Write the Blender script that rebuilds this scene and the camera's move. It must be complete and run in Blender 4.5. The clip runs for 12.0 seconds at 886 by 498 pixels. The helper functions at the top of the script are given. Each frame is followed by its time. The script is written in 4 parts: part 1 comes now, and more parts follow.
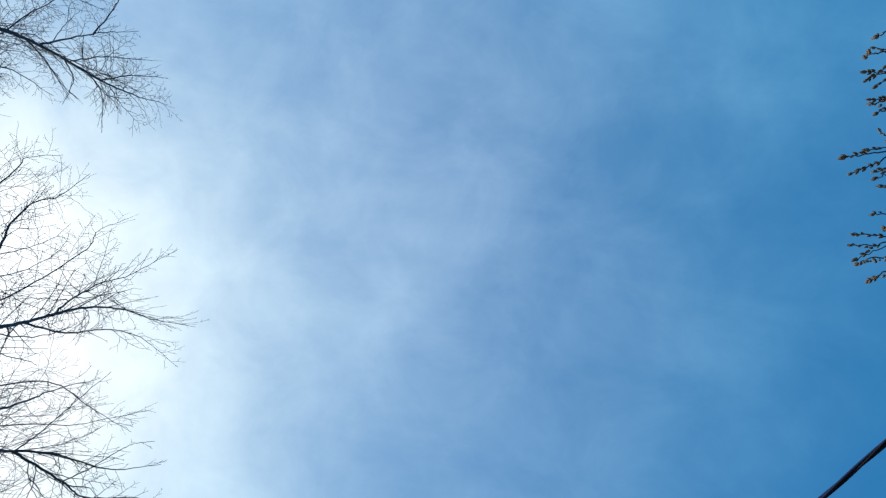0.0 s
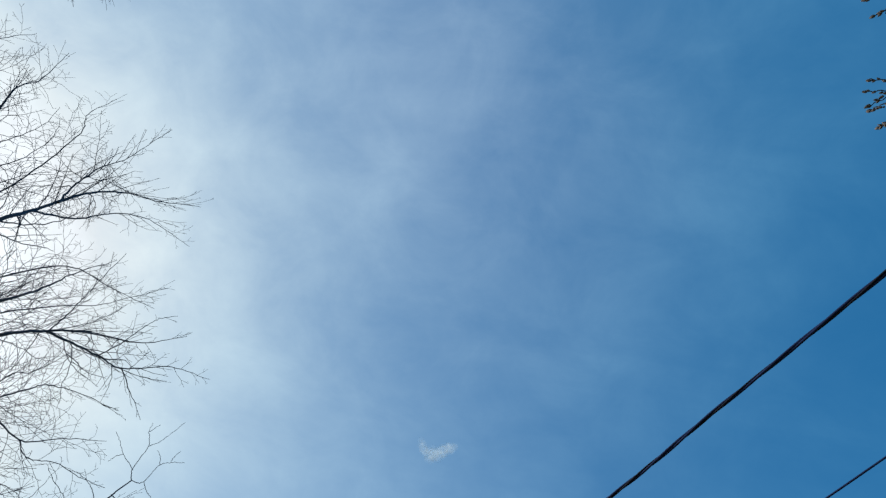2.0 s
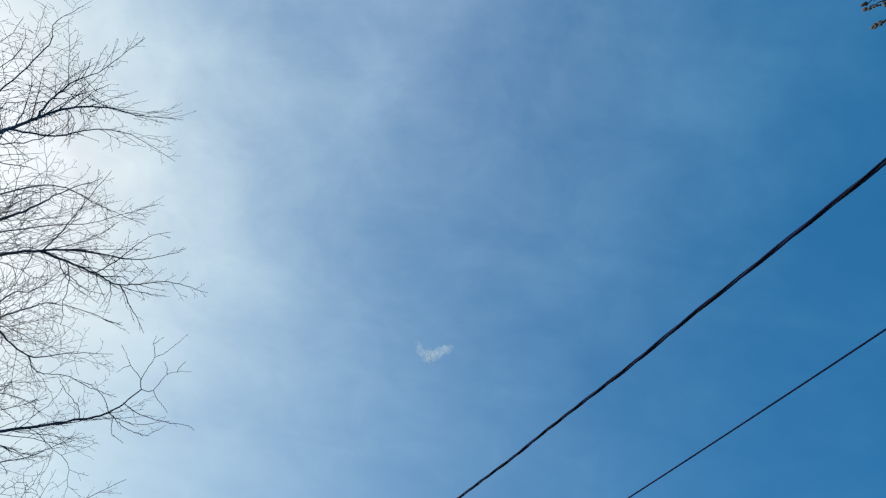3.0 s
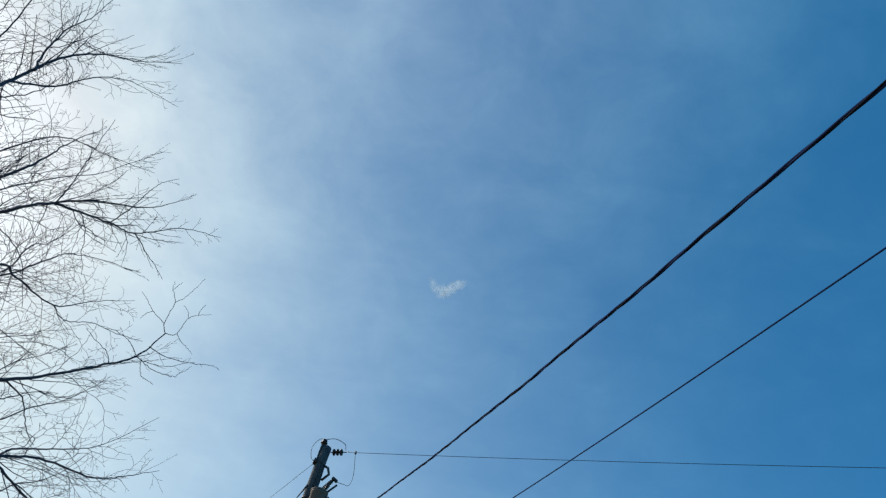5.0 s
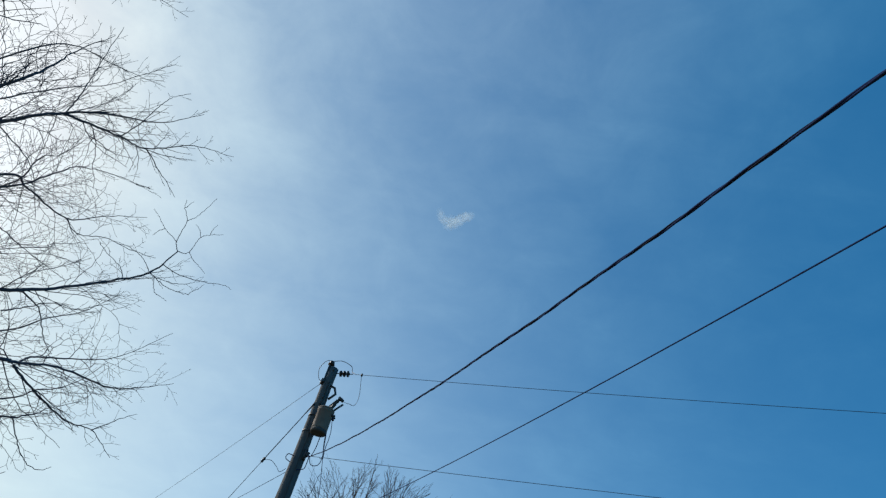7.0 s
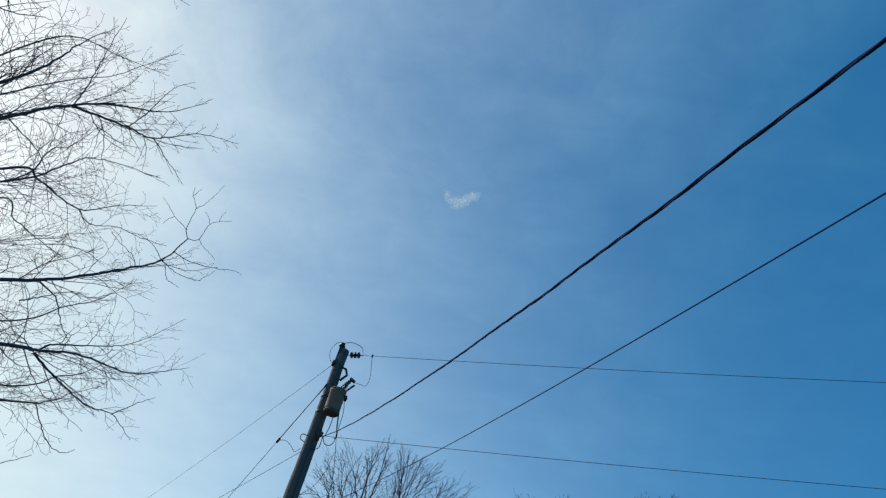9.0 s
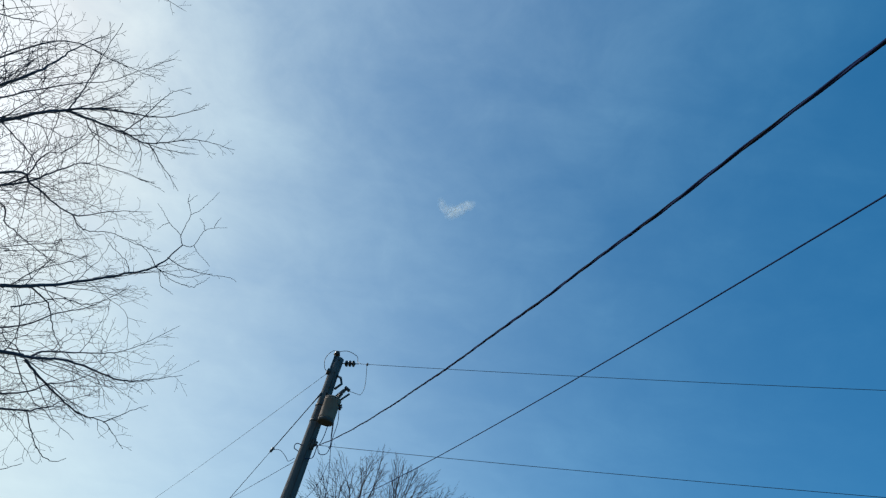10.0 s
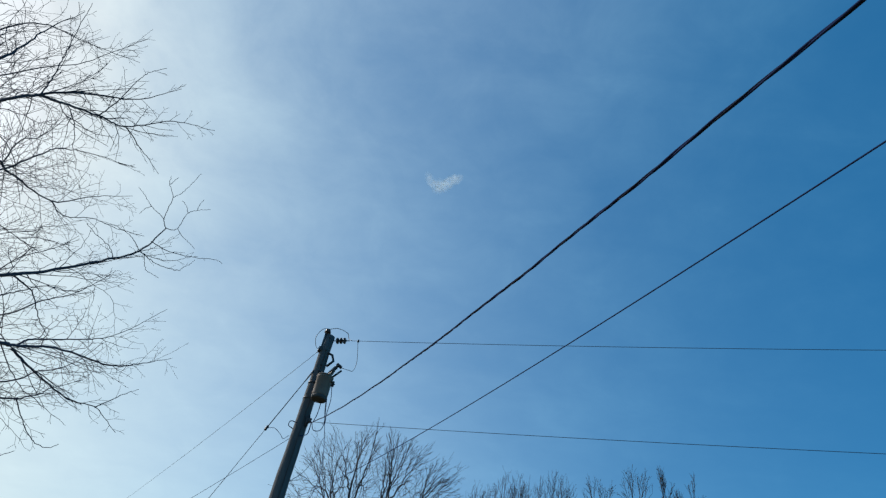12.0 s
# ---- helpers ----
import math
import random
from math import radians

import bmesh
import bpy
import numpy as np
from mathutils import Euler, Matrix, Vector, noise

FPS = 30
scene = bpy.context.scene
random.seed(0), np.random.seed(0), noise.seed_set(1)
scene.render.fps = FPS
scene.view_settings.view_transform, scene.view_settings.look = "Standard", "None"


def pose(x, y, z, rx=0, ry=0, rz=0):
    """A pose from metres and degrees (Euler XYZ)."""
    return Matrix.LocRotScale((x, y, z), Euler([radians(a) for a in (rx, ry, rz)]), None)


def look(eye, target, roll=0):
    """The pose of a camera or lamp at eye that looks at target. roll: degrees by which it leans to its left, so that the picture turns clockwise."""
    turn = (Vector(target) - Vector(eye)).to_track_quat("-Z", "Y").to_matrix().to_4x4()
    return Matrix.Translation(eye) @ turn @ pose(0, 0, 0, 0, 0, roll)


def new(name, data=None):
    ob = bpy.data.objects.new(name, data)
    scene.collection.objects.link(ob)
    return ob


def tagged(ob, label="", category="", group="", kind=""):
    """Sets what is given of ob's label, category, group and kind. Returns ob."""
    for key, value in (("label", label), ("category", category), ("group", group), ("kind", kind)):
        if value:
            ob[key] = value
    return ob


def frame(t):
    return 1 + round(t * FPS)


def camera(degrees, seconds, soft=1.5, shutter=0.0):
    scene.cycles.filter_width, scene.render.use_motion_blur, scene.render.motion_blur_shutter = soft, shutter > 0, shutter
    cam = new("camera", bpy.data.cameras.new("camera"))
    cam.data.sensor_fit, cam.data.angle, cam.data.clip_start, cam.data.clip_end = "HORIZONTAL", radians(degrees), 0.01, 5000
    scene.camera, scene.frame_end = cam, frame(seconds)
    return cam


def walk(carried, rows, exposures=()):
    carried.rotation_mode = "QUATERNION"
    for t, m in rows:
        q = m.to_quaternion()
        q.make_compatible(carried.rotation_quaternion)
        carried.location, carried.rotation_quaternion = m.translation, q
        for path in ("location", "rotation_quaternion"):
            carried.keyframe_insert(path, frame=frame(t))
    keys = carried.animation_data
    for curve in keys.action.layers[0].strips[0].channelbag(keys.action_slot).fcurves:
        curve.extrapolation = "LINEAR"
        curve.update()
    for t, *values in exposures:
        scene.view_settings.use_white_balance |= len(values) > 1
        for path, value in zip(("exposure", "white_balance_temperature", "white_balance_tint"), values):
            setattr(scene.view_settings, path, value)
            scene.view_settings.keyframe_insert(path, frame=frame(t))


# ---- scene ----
cam = camera(73.57, 12.0, soft=1.3)
PATH = [
    (0, pose(0.051, -0.005, 1.691, 169.76, -12.52, -14.09)),
    (0.5, pose(0.036, 0.001, 1.670, 167.31, -12.21, -14.78)),
    (1, pose(0.022, -0.006, 1.645, 161.76, -12.96, -13.92)),
    (1.5, pose(-0.014, 0.005, 1.587, 161.23, -13.59, -13.75)),
    (2, pose(0.011, -0.005, 1.639, 156.51, -11.58, -11.40)),
    (2.5, pose(-0.004, -0.016, 1.622, 153.33, -11.06, -11.47)),
    (3, pose(0.014, -0.029, 1.637, 147.36, -10.16, -10.36)),
    (3.2, pose(0.051, -0.046, 1.650, 148.13, -11.31, -10.74)),
    (4.8, pose(0.042, -0.071, 1.633, 141.53, -9.84, -7.93)),
    (5, pose(0.032, -0.037, 1.609, 140.78, -9.60, -7.77)),
    (5.5, pose(0.003, 0.003, 1.622, 140.86, -10.32, -9.67)),
    (6, pose(-0.010, 0.008, 1.651, 140.30, -9.64, -8.61)),
    (6.5, pose(-0.031, 0.008, 1.667, 137.57, -11.37, -9.25)),
    (7, pose(-0.052, 0.069, 1.658, 134.38, -11.78, -9.07)),
    (7.2, pose(-0.019, 0.058, 1.662, 133.44, -11.37, -7.48)),
    (8.8, pose(-0.001, 0.015, 1.640, 132.03, -11.33, -7.15)),
    (9, pose(-0.028, -0.012, 1.606, 132.19, -11.31, -7.59)),
    (9.5, pose(-0.021, 0.013, 1.604, 131.99, -10.88, -7.29)),
    (10, pose(-0.048, 0.035, 1.593, 133.15, -10.98, -8.02)),
    (10.5, pose(-0.049, 0.058, 1.618, 133.15, -10.99, -8.13)),
    (11, pose(-0.041, 0.050, 1.621, 132.70, -11.14, -8.47)),
    (11.5, pose(-0.034, 0.051, 1.603, 131.84, -10.08, -7.87)),
    (12, pose(0.000, -0.000, 1.600, 130.61, -9.04, -7.67)),
]
walk(cam, PATH, exposures=[(0.0, 0.42), (0.5, 0.2), (1.0, 0.16), (1.5, 0.13), (3.0, 0.1), (5.0, 0.08), (12.0, 0.08)])

# ---------------------------------------------------------------- sky and sun
SUN_AZ, SUN_EL = radians(-60), radians(30)
SUN_DIR = Vector((math.sin(SUN_AZ) * math.cos(SUN_EL), math.cos(SUN_AZ) * math.cos(SUN_EL), math.sin(SUN_EL)))


def node(tree, kind, **props):
    n = tree.nodes.new(kind)
    for key, value in props.items():
        if key == "op":
            n.operation = value
        elif key == "inputs":
            for slot, v in value.items():
                n.inputs[slot].default_value = v
    return n


def maths(tree, op, a, b=None, c=None):
    n = node(tree, "ShaderNodeMath", op=op)
    for i, v in enumerate((a, b, c)):
        if v is None:
            continue
        if isinstance(v, (int, float)):
            n.inputs[i].default_value = v
        else:
            tree.links.new(v, n.inputs[i])
    return n.outputs[0]


def fbm(tree, vector, scale, detail=5.0, rough=0.55, distortion=0.0):
    n = node(tree, "ShaderNodeTexNoise", inputs={"Scale": scale, "Detail": detail, "Roughness": rough, "Distortion": distortion})
    tree.links.new(vector, n.inputs["Vector"])
    return n.outputs["Fac"]


def mapped(tree, vector, scale=(1, 1, 1), rot=(0, 0, 0), loc=(0, 0, 0)):
    n = node(tree, "ShaderNodeMapping", inputs={"Scale": scale, "Rotation": rot, "Location": loc})
    tree.links.new(vector, n.inputs["Vector"])
    return n.outputs[0]


def make_world():
    world = bpy.data.worlds.new("spring_sky")
    scene.world = world
    world.use_nodes = True
    tr = world.node_tree
    tr.nodes.clear()
    out = tr.nodes.new("ShaderNodeOutputWorld")
    # clear air
    sky = tr.nodes.new("ShaderNodeTexSky")
    sky.sky_type = "NISHITA"
    sky.sun_disc = False
    sky.sun_elevation, sky.sun_rotation = SUN_EL, SUN_AZ
    sky.air_density, sky.dust_density, sky.ozone_density = 1.0, 0.2, 3.0
    tint = node(tr, "ShaderNodeVectorMath", op="MULTIPLY", inputs={1: (0.11, 0.55, 0.71)})
    tr.links.new(sky.outputs[0], tint.inputs[0])
    # veil of cirrus, brightest round the sun, drawn on a high flat layer
    coord = tr.nodes.new("ShaderNodeTexCoord").outputs["Generated"]

    def off_axis(vector, axis):
        """Cosine of the angle between a sky direction and an axis."""
        n = node(tr, "ShaderNodeVectorMath", op="DOT_PRODUCT", inputs={1: Vector(axis).normalized()})
        tr.links.new(vector, n.inputs[0])
        return n.outputs["Value"]

    def fade(value):
        return maths(tr, "POWER", math.e, value)

    theta = maths(tr, "ARCCOSINE", maths(tr, "MINIMUM", off_axis(coord, SUN_DIR), 1.0))
    core = fade(maths(tr, "MULTIPLY", theta, -1 / radians(8.1)))
    wide = fade(maths(tr, "MULTIPLY", maths(tr, "POWER", maths(tr, "DIVIDE", theta, radians(54)), 4.0), -1.0))
    near = maths(tr, "ADD", maths(tr, "MULTIPLY", core, 6.2), maths(tr, "MULTIPLY", wide, 0.086))
    sep = tr.nodes.new("ShaderNodeSeparateXYZ")
    tr.links.new(coord, sep.inputs[0])
    height = maths(tr, "MAXIMUM", sep.outputs["Z"], 0.0)
    up = maths(tr, "ADD", height, 0.25)
    flat = tr.nodes.new("ShaderNodeCombineXYZ")
    tr.links.new(maths(tr, "DIVIDE", sep.outputs["X"], up), flat.inputs[0])
    tr.links.new(maths(tr, "DIVIDE", sep.outputs["Y"], up), flat.inputs[1])
    layer = flat.outputs[0]
    broad = fbm(tr, mapped(tr, layer, (0.8, 1.0, 1), (0, 0, radians(25))), 1.6, 4, 0.5, 0.4)
    streak = fbm(tr, mapped(tr, mapped(tr, layer, (1, 1, 1), (0, 0, radians(8))), (0.36, 1.1, 1)), 4.6, 6, 0.58, 0.7)
    mottle = fbm(tr, mapped(tr, layer, (1, 1, 1), (0, 0, 0.4)), 7.5, 6, 0.62, 0.35)
    mix = maths(tr, "ADD", maths(tr, "MULTIPLY", broad, 0.9), maths(tr, "ADD", maths(tr, "MULTIPLY", streak, 0.6), maths(tr, "MULTIPLY", mottle, 0.8)))
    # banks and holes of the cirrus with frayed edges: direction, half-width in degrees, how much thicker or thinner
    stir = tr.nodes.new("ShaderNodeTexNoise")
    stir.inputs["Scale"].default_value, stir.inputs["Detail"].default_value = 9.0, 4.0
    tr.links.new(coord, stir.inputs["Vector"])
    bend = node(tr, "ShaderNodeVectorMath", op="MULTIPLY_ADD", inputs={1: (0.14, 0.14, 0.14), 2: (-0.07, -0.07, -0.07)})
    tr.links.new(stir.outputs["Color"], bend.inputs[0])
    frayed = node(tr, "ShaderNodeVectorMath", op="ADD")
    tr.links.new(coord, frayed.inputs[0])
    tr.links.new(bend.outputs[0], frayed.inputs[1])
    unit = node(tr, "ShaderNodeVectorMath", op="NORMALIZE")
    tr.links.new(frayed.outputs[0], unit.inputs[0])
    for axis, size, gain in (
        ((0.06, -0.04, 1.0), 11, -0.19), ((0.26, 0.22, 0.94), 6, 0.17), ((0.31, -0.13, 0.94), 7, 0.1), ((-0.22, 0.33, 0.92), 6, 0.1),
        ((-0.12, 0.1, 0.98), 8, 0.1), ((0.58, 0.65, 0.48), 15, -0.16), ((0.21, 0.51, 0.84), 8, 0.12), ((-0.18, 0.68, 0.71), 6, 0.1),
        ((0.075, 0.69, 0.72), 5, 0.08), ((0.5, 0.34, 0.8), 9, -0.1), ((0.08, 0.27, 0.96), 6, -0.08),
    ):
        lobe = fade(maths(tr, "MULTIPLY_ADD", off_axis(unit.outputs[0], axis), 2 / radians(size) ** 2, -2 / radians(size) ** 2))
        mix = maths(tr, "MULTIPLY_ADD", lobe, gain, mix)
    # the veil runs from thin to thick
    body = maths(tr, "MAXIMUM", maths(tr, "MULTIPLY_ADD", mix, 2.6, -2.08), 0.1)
    # thicker towards the skyline, most of all below the sun
    flank = maths(tr, "DIVIDE", theta, radians(38))
    flank = fade(maths(tr, "MULTIPLY", maths(tr, "MULTIPLY", flank, flank), -1.0))
    skirt = maths(tr, "DIVIDE", theta, radians(62))
    skirt = fade(maths(tr, "MULTIPLY", maths(tr, "MULTIPLY", skirt, skirt), -1.0))
    lowness = fade(maths(tr, "DIVIDE", height, -0.3))
    low = maths(tr, "MULTIPLY", lowness, maths(tr, "ADD", maths(tr, "MULTIPLY", flank, 3.3), maths(tr, "MULTIPLY", skirt, 0.58)))
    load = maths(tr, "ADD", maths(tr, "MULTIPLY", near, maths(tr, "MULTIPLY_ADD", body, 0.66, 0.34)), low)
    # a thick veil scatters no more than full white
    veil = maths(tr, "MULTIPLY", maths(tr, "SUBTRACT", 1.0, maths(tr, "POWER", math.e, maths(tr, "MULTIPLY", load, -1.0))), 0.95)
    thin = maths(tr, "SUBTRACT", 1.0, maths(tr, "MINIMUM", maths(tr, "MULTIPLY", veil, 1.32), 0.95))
    dim = node(tr, "ShaderNodeVectorMath", op="SCALE")
    tr.links.new(tint.outputs[0], dim.inputs[0])
    tr.links.new(thin, dim.inputs["Scale"])

    def glow(colour, strength):
        n = node(tr, "ShaderNodeBackground")
        for value, slot in ((colour, "Color"), (strength, "Strength")):
            if isinstance(value, (tuple, float)):
                n.inputs[slot].default_value = value
            else:
                tr.links.new(value, n.inputs[slot])
        return n.outputs[0]

    def plus(a, b):
        n = tr.nodes.new("ShaderNodeAddShader")
        tr.links.new(a, n.inputs[0])
        tr.links.new(b, n.inputs[1])
        return n.outputs[0]

    clear = glow(dim.outputs[0], 0.1)
    # forward-scattered light is warmer close to the sun
    warm = tr.nodes.new("ShaderNodeMix")
    warm.data_type = "RGBA"
    tr.links.new(maths(tr, "MINIMUM", maths(tr, "MULTIPLY", core, 5.0), 1.0), warm.inputs[0])
    warm.inputs[6].default_value, warm.inputs[7].default_value = (0.845, 1.0, 1.03, 1), (0.955, 1.0, 1.035, 1)
    white = glow(warm.outputs[2], maths(tr, "MULTIPLY", veil, 1.06))
    even = glow((0.02, 0.385, 0.96, 1), maths(tr, "MULTIPLY", thin, 0.193))
    # thin cirrus: an even sheet overhead, frayed shreds lower down
    hue = tr.nodes.new("ShaderNodeMix")
    hue.data_type = "RGBA"
    reach = maths(tr, "POWER", maths(tr, "DIVIDE", theta, radians(66)), 6.0)
    tr.links.new(fade(maths(tr, "MULTIPLY", reach, -1.0)), hue.inputs[0])
    hue.inputs[6].default_value, hue.inputs[7].default_value = (0.42, 0.88, 0.99, 1), (1.04, 0.91, 0.8, 1)
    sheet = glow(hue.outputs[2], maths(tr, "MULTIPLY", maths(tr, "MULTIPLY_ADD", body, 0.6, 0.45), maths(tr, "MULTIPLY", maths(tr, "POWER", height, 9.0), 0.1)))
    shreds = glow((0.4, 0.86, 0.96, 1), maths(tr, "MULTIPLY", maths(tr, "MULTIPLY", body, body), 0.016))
    wisps = plus(sheet, shreds)
    tr.links.new(plus(plus(clear, white), plus(even, wisps)), out.inputs["Surface"])


make_world()
lamp = bpy.data.lights.new("sun", "SUN")
lamp.energy, lamp.angle, lamp.color = 3.2, radians(0.6), (1.0, 0.95, 0.87)
sun = new("sun", lamp)
sun.matrix_world = look(SUN_DIR * 60, (0, 0, 0))


# ---------------------------------------------------------------- materials
def material(name, dark, light, rough=0.8, metal=0.0, scale=6.0, stretch=(1, 1, 1), bump=0.3, fine=60.0, shine=0.4):
    """Two-scale noise between two colours, with a fine relief."""
    m = bpy.data.materials.new(name)
    m.use_nodes = True
    tr = m.node_tree
    bsdf = tr.nodes["Principled BSDF"]
    coord = tr.nodes.new("ShaderNodeTexCoord").outputs["Object"]
    v = mapped(tr, coord, stretch)
    big, small = fbm(tr, v, scale, 5, 0.6, 0.3), fbm(tr, v, fine, 4, 0.6)
    fac = maths(tr, "MULTIPLY_ADD", small, 0.5, maths(tr, "MULTIPLY_ADD", big, 1.5, -0.5))
    ramp = tr.nodes.new("ShaderNodeMix")
    ramp.data_type = "RGBA"
    tr.links.new(fac, ramp.inputs[0])
    ramp.inputs[6].default_value, ramp.inputs[7].default_value = (*dark, 1), (*light, 1)
    tr.links.new(ramp.outputs[2], bsdf.inputs["Base Color"])
    tr.links.new(maths(tr, "MULTIPLY_ADD", small, 0.25, rough - 0.12), bsdf.inputs["Roughness"])
    bsdf.inputs["Metallic"].default_value = metal
    bsdf.inputs["Specular IOR Level"].default_value = shine
    if bump:
        b = node(tr, "ShaderNodeBump", inputs={"Strength": bump, "Distance": 0.01})
        tr.links.new(small, b.inputs["Height"])
        tr.links.new(b.outputs[0], bsdf.inputs["Normal"])
    return m


BARK = material("grey_brown_bark", (0.042, 0.043, 0.062), (0.095, 0.094, 0.118), 0.9, scale=3, stretch=(1, 1, 0.4), bump=0.6, fine=40)
TWIG = material("dark_twig_bark", (0.034, 0.034, 0.05), (0.075, 0.073, 0.1), 0.8, scale=4, bump=0.0)
BUDBARK = material("olive_brown_twig", (0.03, 0.024, 0.026), (0.085, 0.064, 0.058), 0.7, scale=20, bump=0.2, fine=200)
BUDSCALE = material("tan_bud_scale", (0.04, 0.03, 0.032), (0.25, 0.2, 0.165), 0.65, scale=140, bump=0.3, fine=300)
FARBARK = material("far_bark", (0.03, 0.028, 0.034), (0.07, 0.062, 0.066), 0.9, scale=1, bump=0.0, fine=8)
POLEWOOD = material("weathered_pole_wood", (0.055, 0.056, 0.062), (0.15, 0.148, 0.15), 0.9, scale=5, stretch=(3, 3, 0.15), bump=0.7, fine=30)
CANPAINT = material("pale_grey_tank_paint", (0.14, 0.1, 0.082), (0.25, 0.188, 0.152), 0.75, scale=4, bump=0.05, fine=50)
CANDARK = material("dark_tank_bottom", (0.05, 0.045, 0.044), (0.1, 0.088, 0.082), 0.8, scale=9, bump=0.2)
PORCELAIN = material("brown_glazed_porcelain", (0.035, 0.018, 0.014), (0.07, 0.035, 0.025), 0.45, scale=10, bump=0.0, shine=0.4)
GALV = material("galvanised_steel", (0.2, 0.2, 0.21), (0.36, 0.36, 0.37), 0.5, 0.9, scale=12, bump=0.1)
IRON = material("dark_iron_hardware", (0.045, 0.046, 0.052), (0.1, 0.097, 0.098), 0.6, 0.6, scale=12, bump=0.1)
RUBBER = material("black_cable_jacket", (0.016, 0.026, 0.08), (0.027, 0.042, 0.118), 0.8, scale=8, bump=0.0, shine=0.03)
ALU = material("weathered_aluminium_strand", (0.035, 0.042, 0.06), (0.08, 0.09, 0.12), 0.6, 0.3, scale=30, bump=0.0, shine=0.15)
STRAND = material("oxidised_messenger_strand", (0.012, 0.014, 0.026), (0.024, 0.027, 0.044), 0.8, 0.0, scale=30, bump=0.0, shine=0.06)
COPPER = material("dull_copper_wire", (0.05, 0.035, 0.03), (0.11, 0.075, 0.06), 0.6, 0.6, scale=20, bump=0.0)
GRASS = material("early_spring_grass", (0.045, 0.05, 0.02), (0.12, 0.105, 0.05), 0.95, scale=0.6, bump=0.6, fine=25)
SIDING = material("painted_siding", (0.5, 0.49, 0.46), (0.62, 0.61, 0.58), 0.6, scale=2, bump=0.1)
SHINGLE = material("grey_roof_shingle", (0.05, 0.05, 0.052), (0.12, 0.118, 0.115), 0.9, scale=3, bump=0.4)


# ---------------------------------------------------------------- mesh helpers
class Buf:
    """Vertices and faces of one mesh."""

    def __init__(self):
        self.v, self.f = [], []

    def tube(self, pts, radii, sides=6, caps=True):
        pts = [Vector(p) for p in pts]
        n = len(pts)
        if isinstance(radii, (int, float)):
            radii = [radii] * n
        start = len(self.v)
        side = None
        for i, p in enumerate(pts):
            d = (pts[min(i + 1, n - 1)] - pts[max(i - 1, 0)]).normalized()
            if side is None:
                side = d.cross(Vector((0, 0, 1)))
                if side.length < 1e-3:
                    side = Vector((1, 0, 0))
            side = (side - d * side.dot(d)).normalized()
            other = d.cross(side)
            for k in range(sides):
                a = 2 * math.pi * k / sides
                self.v.append(p + (side * math.cos(a) + other * math.sin(a)) * radii[i])
        for i in range(n - 1):
            for k in range(sides):
                a, b = start + i * sides + k, start + i * sides + (k + 1) % sides
                self.f.append((a, b, b + sides, a + sides))
        if caps:
            self.f.append(tuple(start + k for k in reversed(range(sides))))
            self.f.append(tuple(start + (n - 1) * sides + k for k in range(sides)))
        return self

    def lathe(self, centre, axis, profile, sides=16):
        """profile: (distance along the axis, radius) pairs."""
        axis = Vector(axis).normalized()
        return self.tube([Vector(centre) + axis * h for h, _ in profile], [max(r, 0.0005) for _, r in profile], sides)

    def box(self, centre, size, turn=None):
        m = Matrix.Translation(centre) @ (turn or Matrix.Identity(4))
        s = len(self.v)
        for x in (-0.5, 0.5):
            for y in (-0.5, 0.5):
                for z in (-0.5, 0.5):
                    self.v.append(m @ Vector((x * size[0], y * size[1], z * size[2])))
        for q in ((0, 1, 3, 2), (4, 6, 7, 5), (0, 4, 5, 1), (2, 3, 7, 6), (0, 2, 6, 4), (1, 5, 7, 3)):
            self.f.append(tuple(s + i for i in q))
        return self


def part(name, buf, mat, parent=None, label="", smooth=True, origin=None):
    """One mesh object, under parent if there is one. The buffer holds world places."""
    base = Vector(origin) if origin is not None else (parent.matrix_world.translation.copy() if parent else Vector((0, 0, 0)))
    mesh = bpy.data.meshes.new(name)
    mesh.from_pydata([tuple(Vector(p) - base) for p in buf.v], [], buf.f)
    mesh.materials.append(mat)
    if smooth:
        mesh.polygons.foreach_set("use_smooth", [True] * len(mesh.polygons))
    ob = new(name, mesh)
    if parent:
        ob.parent = parent
        ob.location = base - parent.matrix_world.translation
    else:
        ob.location = base
    ob.matrix_world = Matrix.Translation(base)
    if label:
        ob["label"] = label
    return ob


def thing(name, place, label, category, group="", kind=""):
    ob = new(name)
    ob.empty_display_size = 0.2
    ob.location = place
    ob.matrix_world = Matrix.Translation(place)
    return tagged(ob, label, category, group, kind)


def spline(ctrl, n):
    """Catmull-Rom curve through the control places, n steps a stretch."""
    c = [Vector(p) for p in ctrl]
    c = [c[0] * 2 - c[1]] + c + [c[-1] * 2 - c[-2]]
    out = []
    for i in range(1, len(c) - 2):
        for k in range(n):
            t = k / n
            p0, p1, p2, p3 = c[i - 1:i + 3]
            out.append(0.5 * (2 * p1 + (p2 - p0) * t + (2 * p0 - 5 * p1 + 4 * p2 - p3) * t * t + (3 * p1 - p0 - 3 * p2 + p3) * t ** 3))
    out.append(c[-2])
    return out


def hang(a, b, sag, n):
    """A cable's curve between two places."""
    a, b = Vector(a), Vector(b)
    return [a.lerp(b, i / n) - Vector((0, 0, 4 * sag * (i / n) * (1 - i / n))) for i in range(n + 1)]


